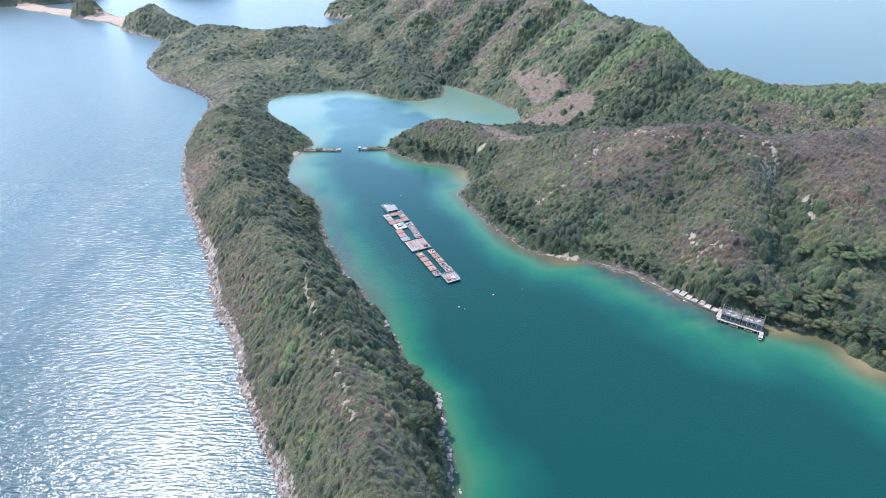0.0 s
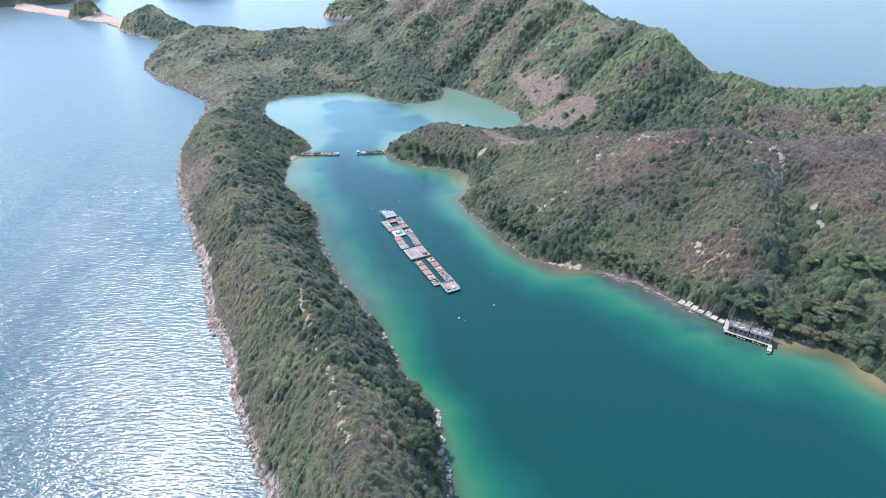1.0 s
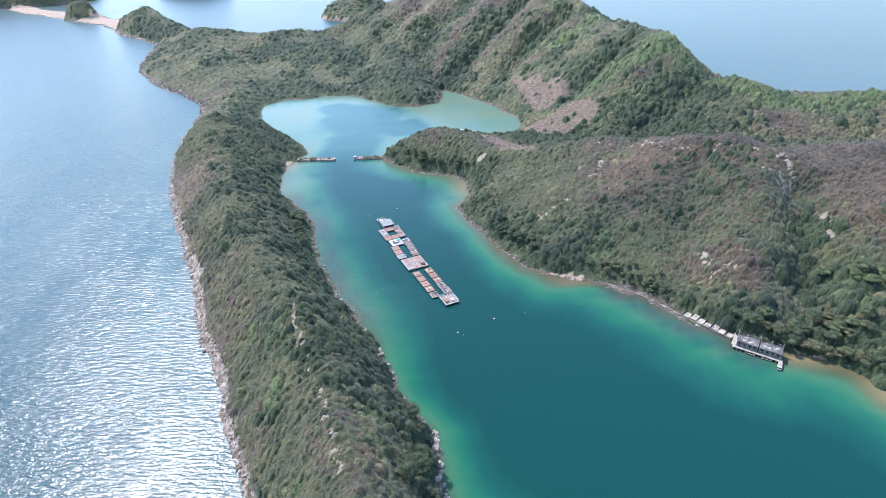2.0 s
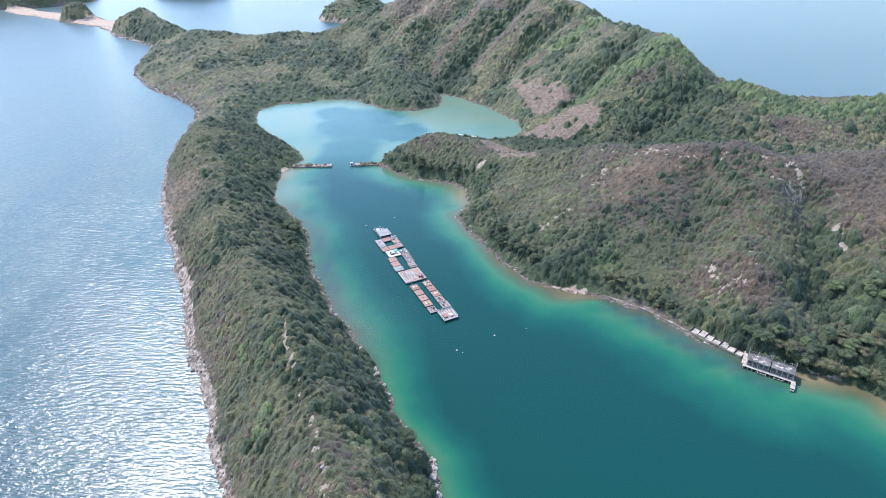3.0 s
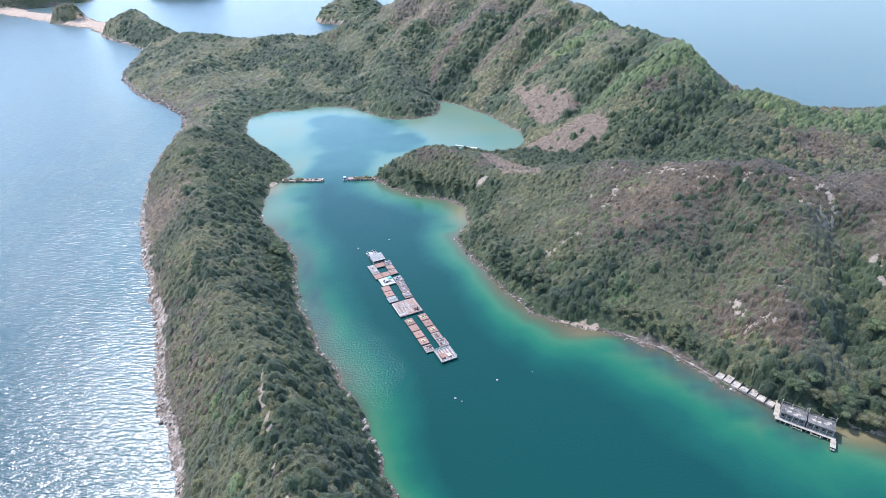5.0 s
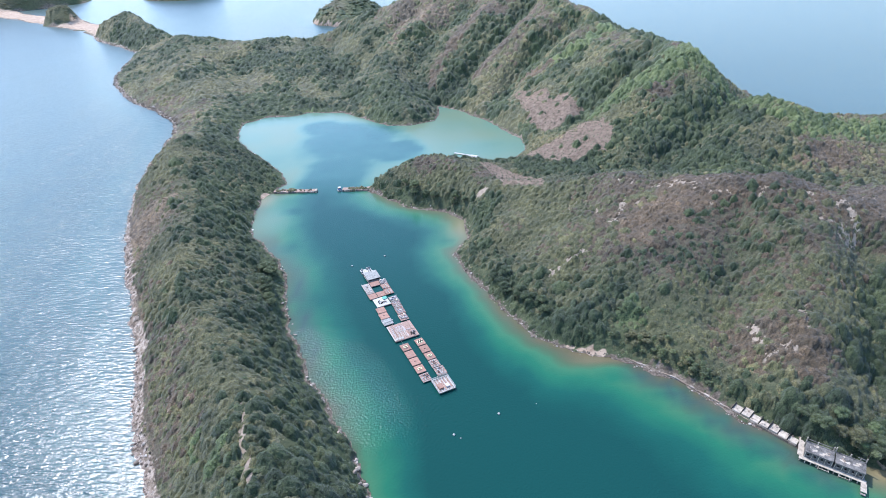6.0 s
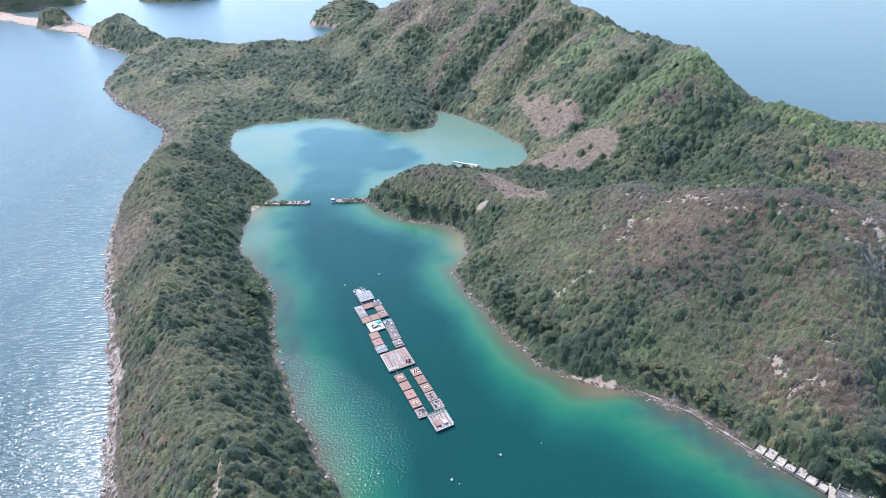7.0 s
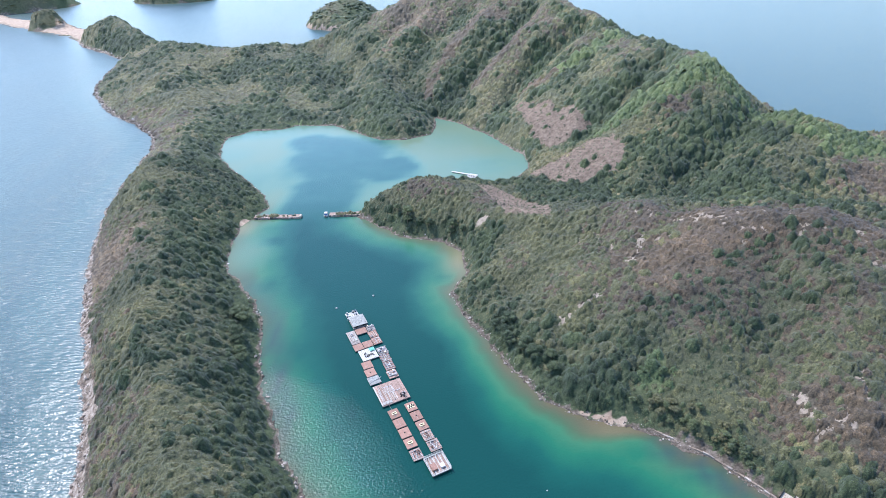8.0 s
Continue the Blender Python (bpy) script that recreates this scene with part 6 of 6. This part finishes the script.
# ---- single trees that stand out ----
def tree_meshes(seed, height, spread):
    rng = np.random.RandomState(seed)
    pieces = [rod((0, 0, -0.4), (0.1, 0.05, height * 0.5), 0.2, 0.12, 7)]
    tips = []
    for k in range(6):
        turn = k * 1.05 + rng.uniform(-0.3, 0.3)
        reach = spread * rng.uniform(0.4, 0.7)
        tip = (math.cos(turn) * reach, math.sin(turn) * reach, height * rng.uniform(0.6, 0.85))
        pieces.append(rod((0.06, 0.03, height * rng.uniform(0.28, 0.48)), tip, 0.09, 0.03, 5))
        tips.append(tip)
    tips.append((0, 0, height * 0.88))
    wood = bpy.data.meshes.new("trunk")
    bm = joined(*pieces)
    bm.to_mesh(wood)
    bm.free()
    wood.materials.append(BARK)
    cos, tris, base = [], [], 0
    for i, (x, y, z) in enumerate(tips):
        co, tri = plant_shape(seed * 10 + i, 130, 0.12, 2, 0.82)
        s = spread * rng.uniform(0.5, 0.7)
        co = co * [s, s, s * 1.15] + [x, y, z - s * 0.7]
        cos.append(co)
        tris.append(tri + base)
        base += len(co)
    co, tri = np.vstack(cos), np.vstack(tris)
    crown = bpy.data.meshes.new("crown")
    crown.from_pydata([tuple(v) for v in co], [], [tuple(int(i) for i in t) for t in tri])
    return wood, crown


TREES = [tree_meshes(s, h, w) for s, h, w in ((1, 5.2, 2.6), (2, 6.2, 3.0), (3, 4.6, 2.4), (4, 5.6, 3.2))]
CROWNS = []
for mat, hue in ((DARK_LEAF, 0.55), (DARK_LEAF, 0.95), (SCRUB_LEAF, 0.5), (LIME_LEAF, 0.4)):
    for wood, crown in TREES:
        me = crown.copy()
        me.attributes.new("hue", "FLOAT", "POINT").data.foreach_set("value", np.full(len(me.vertices), hue, np.float32))
        me.materials.append(mat)
        CROWNS.append((wood, me))
LABELS = ("rounded dark green tree rooted on the slope", "full mid-green broadleaf tree near the shore", "olive green tree standing among scrub", "bright yellow-green young tree on the slope")
rng = np.random.RandomState(90)
spots = []
for x0, y0, x1, y1, n, width, tints in ((62, 224, 92, 205, 30, 5, (1, 2, 2)), (112, 182, 150, 172, 24, 5, (1, 2, 3, 1)), (18, 268, 40, 240, 14, 4, (0, 1)), (-12, 150, -4, 100, 26, 5, (0, 0, 1)), (-60, 232, -20, 172, 26, 5, (0, 0, 1)),
                                       (-78, 275, -66, 240, 12, 4, (0, 1)), (-25, 352, 12, 330, 14, 4, (0, 1)), (-108, 358, -104, 325, 12, 3, (0,)), (150, 196, 166, 184, 14, 5, (3, 1)), (67, 234, 72, 230, 7, 2, (3,)), (119, 177, 146, 160, 20, 2, (1, 2, 1)), (67, 219, 90, 201, 14, 2, (1, 2, 2)), (146, 162, 168, 128, 22, 2.5, (1, 2, 0))):
    for k in range(n):
        s = (k + rng.uniform(0, 1)) / n
        spots.append((x0 + s * (x1 - x0) + rng.normal(0, width * 0.5), y0 + s * (y1 - y0) + rng.normal(0, width * 0.5), tints[rng.randint(len(tints))]))
for x, y, tint in spots:
    if float(shore_distance(np.array([x]), np.array([y]))[0]) < (1.4 if x > 108 else 3.0):
        continue
    wood, crown = CROWNS[tint * 4 + rng.randint(4)]
    tree = tagged(new("tree"), LABELS[tint], "tree", "single trees")
    s = rng.uniform(0.65, 1.0) * (0.5 if 50 < x < 100 else 1.0)
    tree.matrix_world = pose(x, y, float(height_at(x, y)), 0, 0, rng.uniform(0, 360)) @ Matrix.Diagonal((s, s, s, 1))
    for name, me in (("trunk", wood), ("crown", crown)):
        ob = new(name, me)
        ob.parent = tree
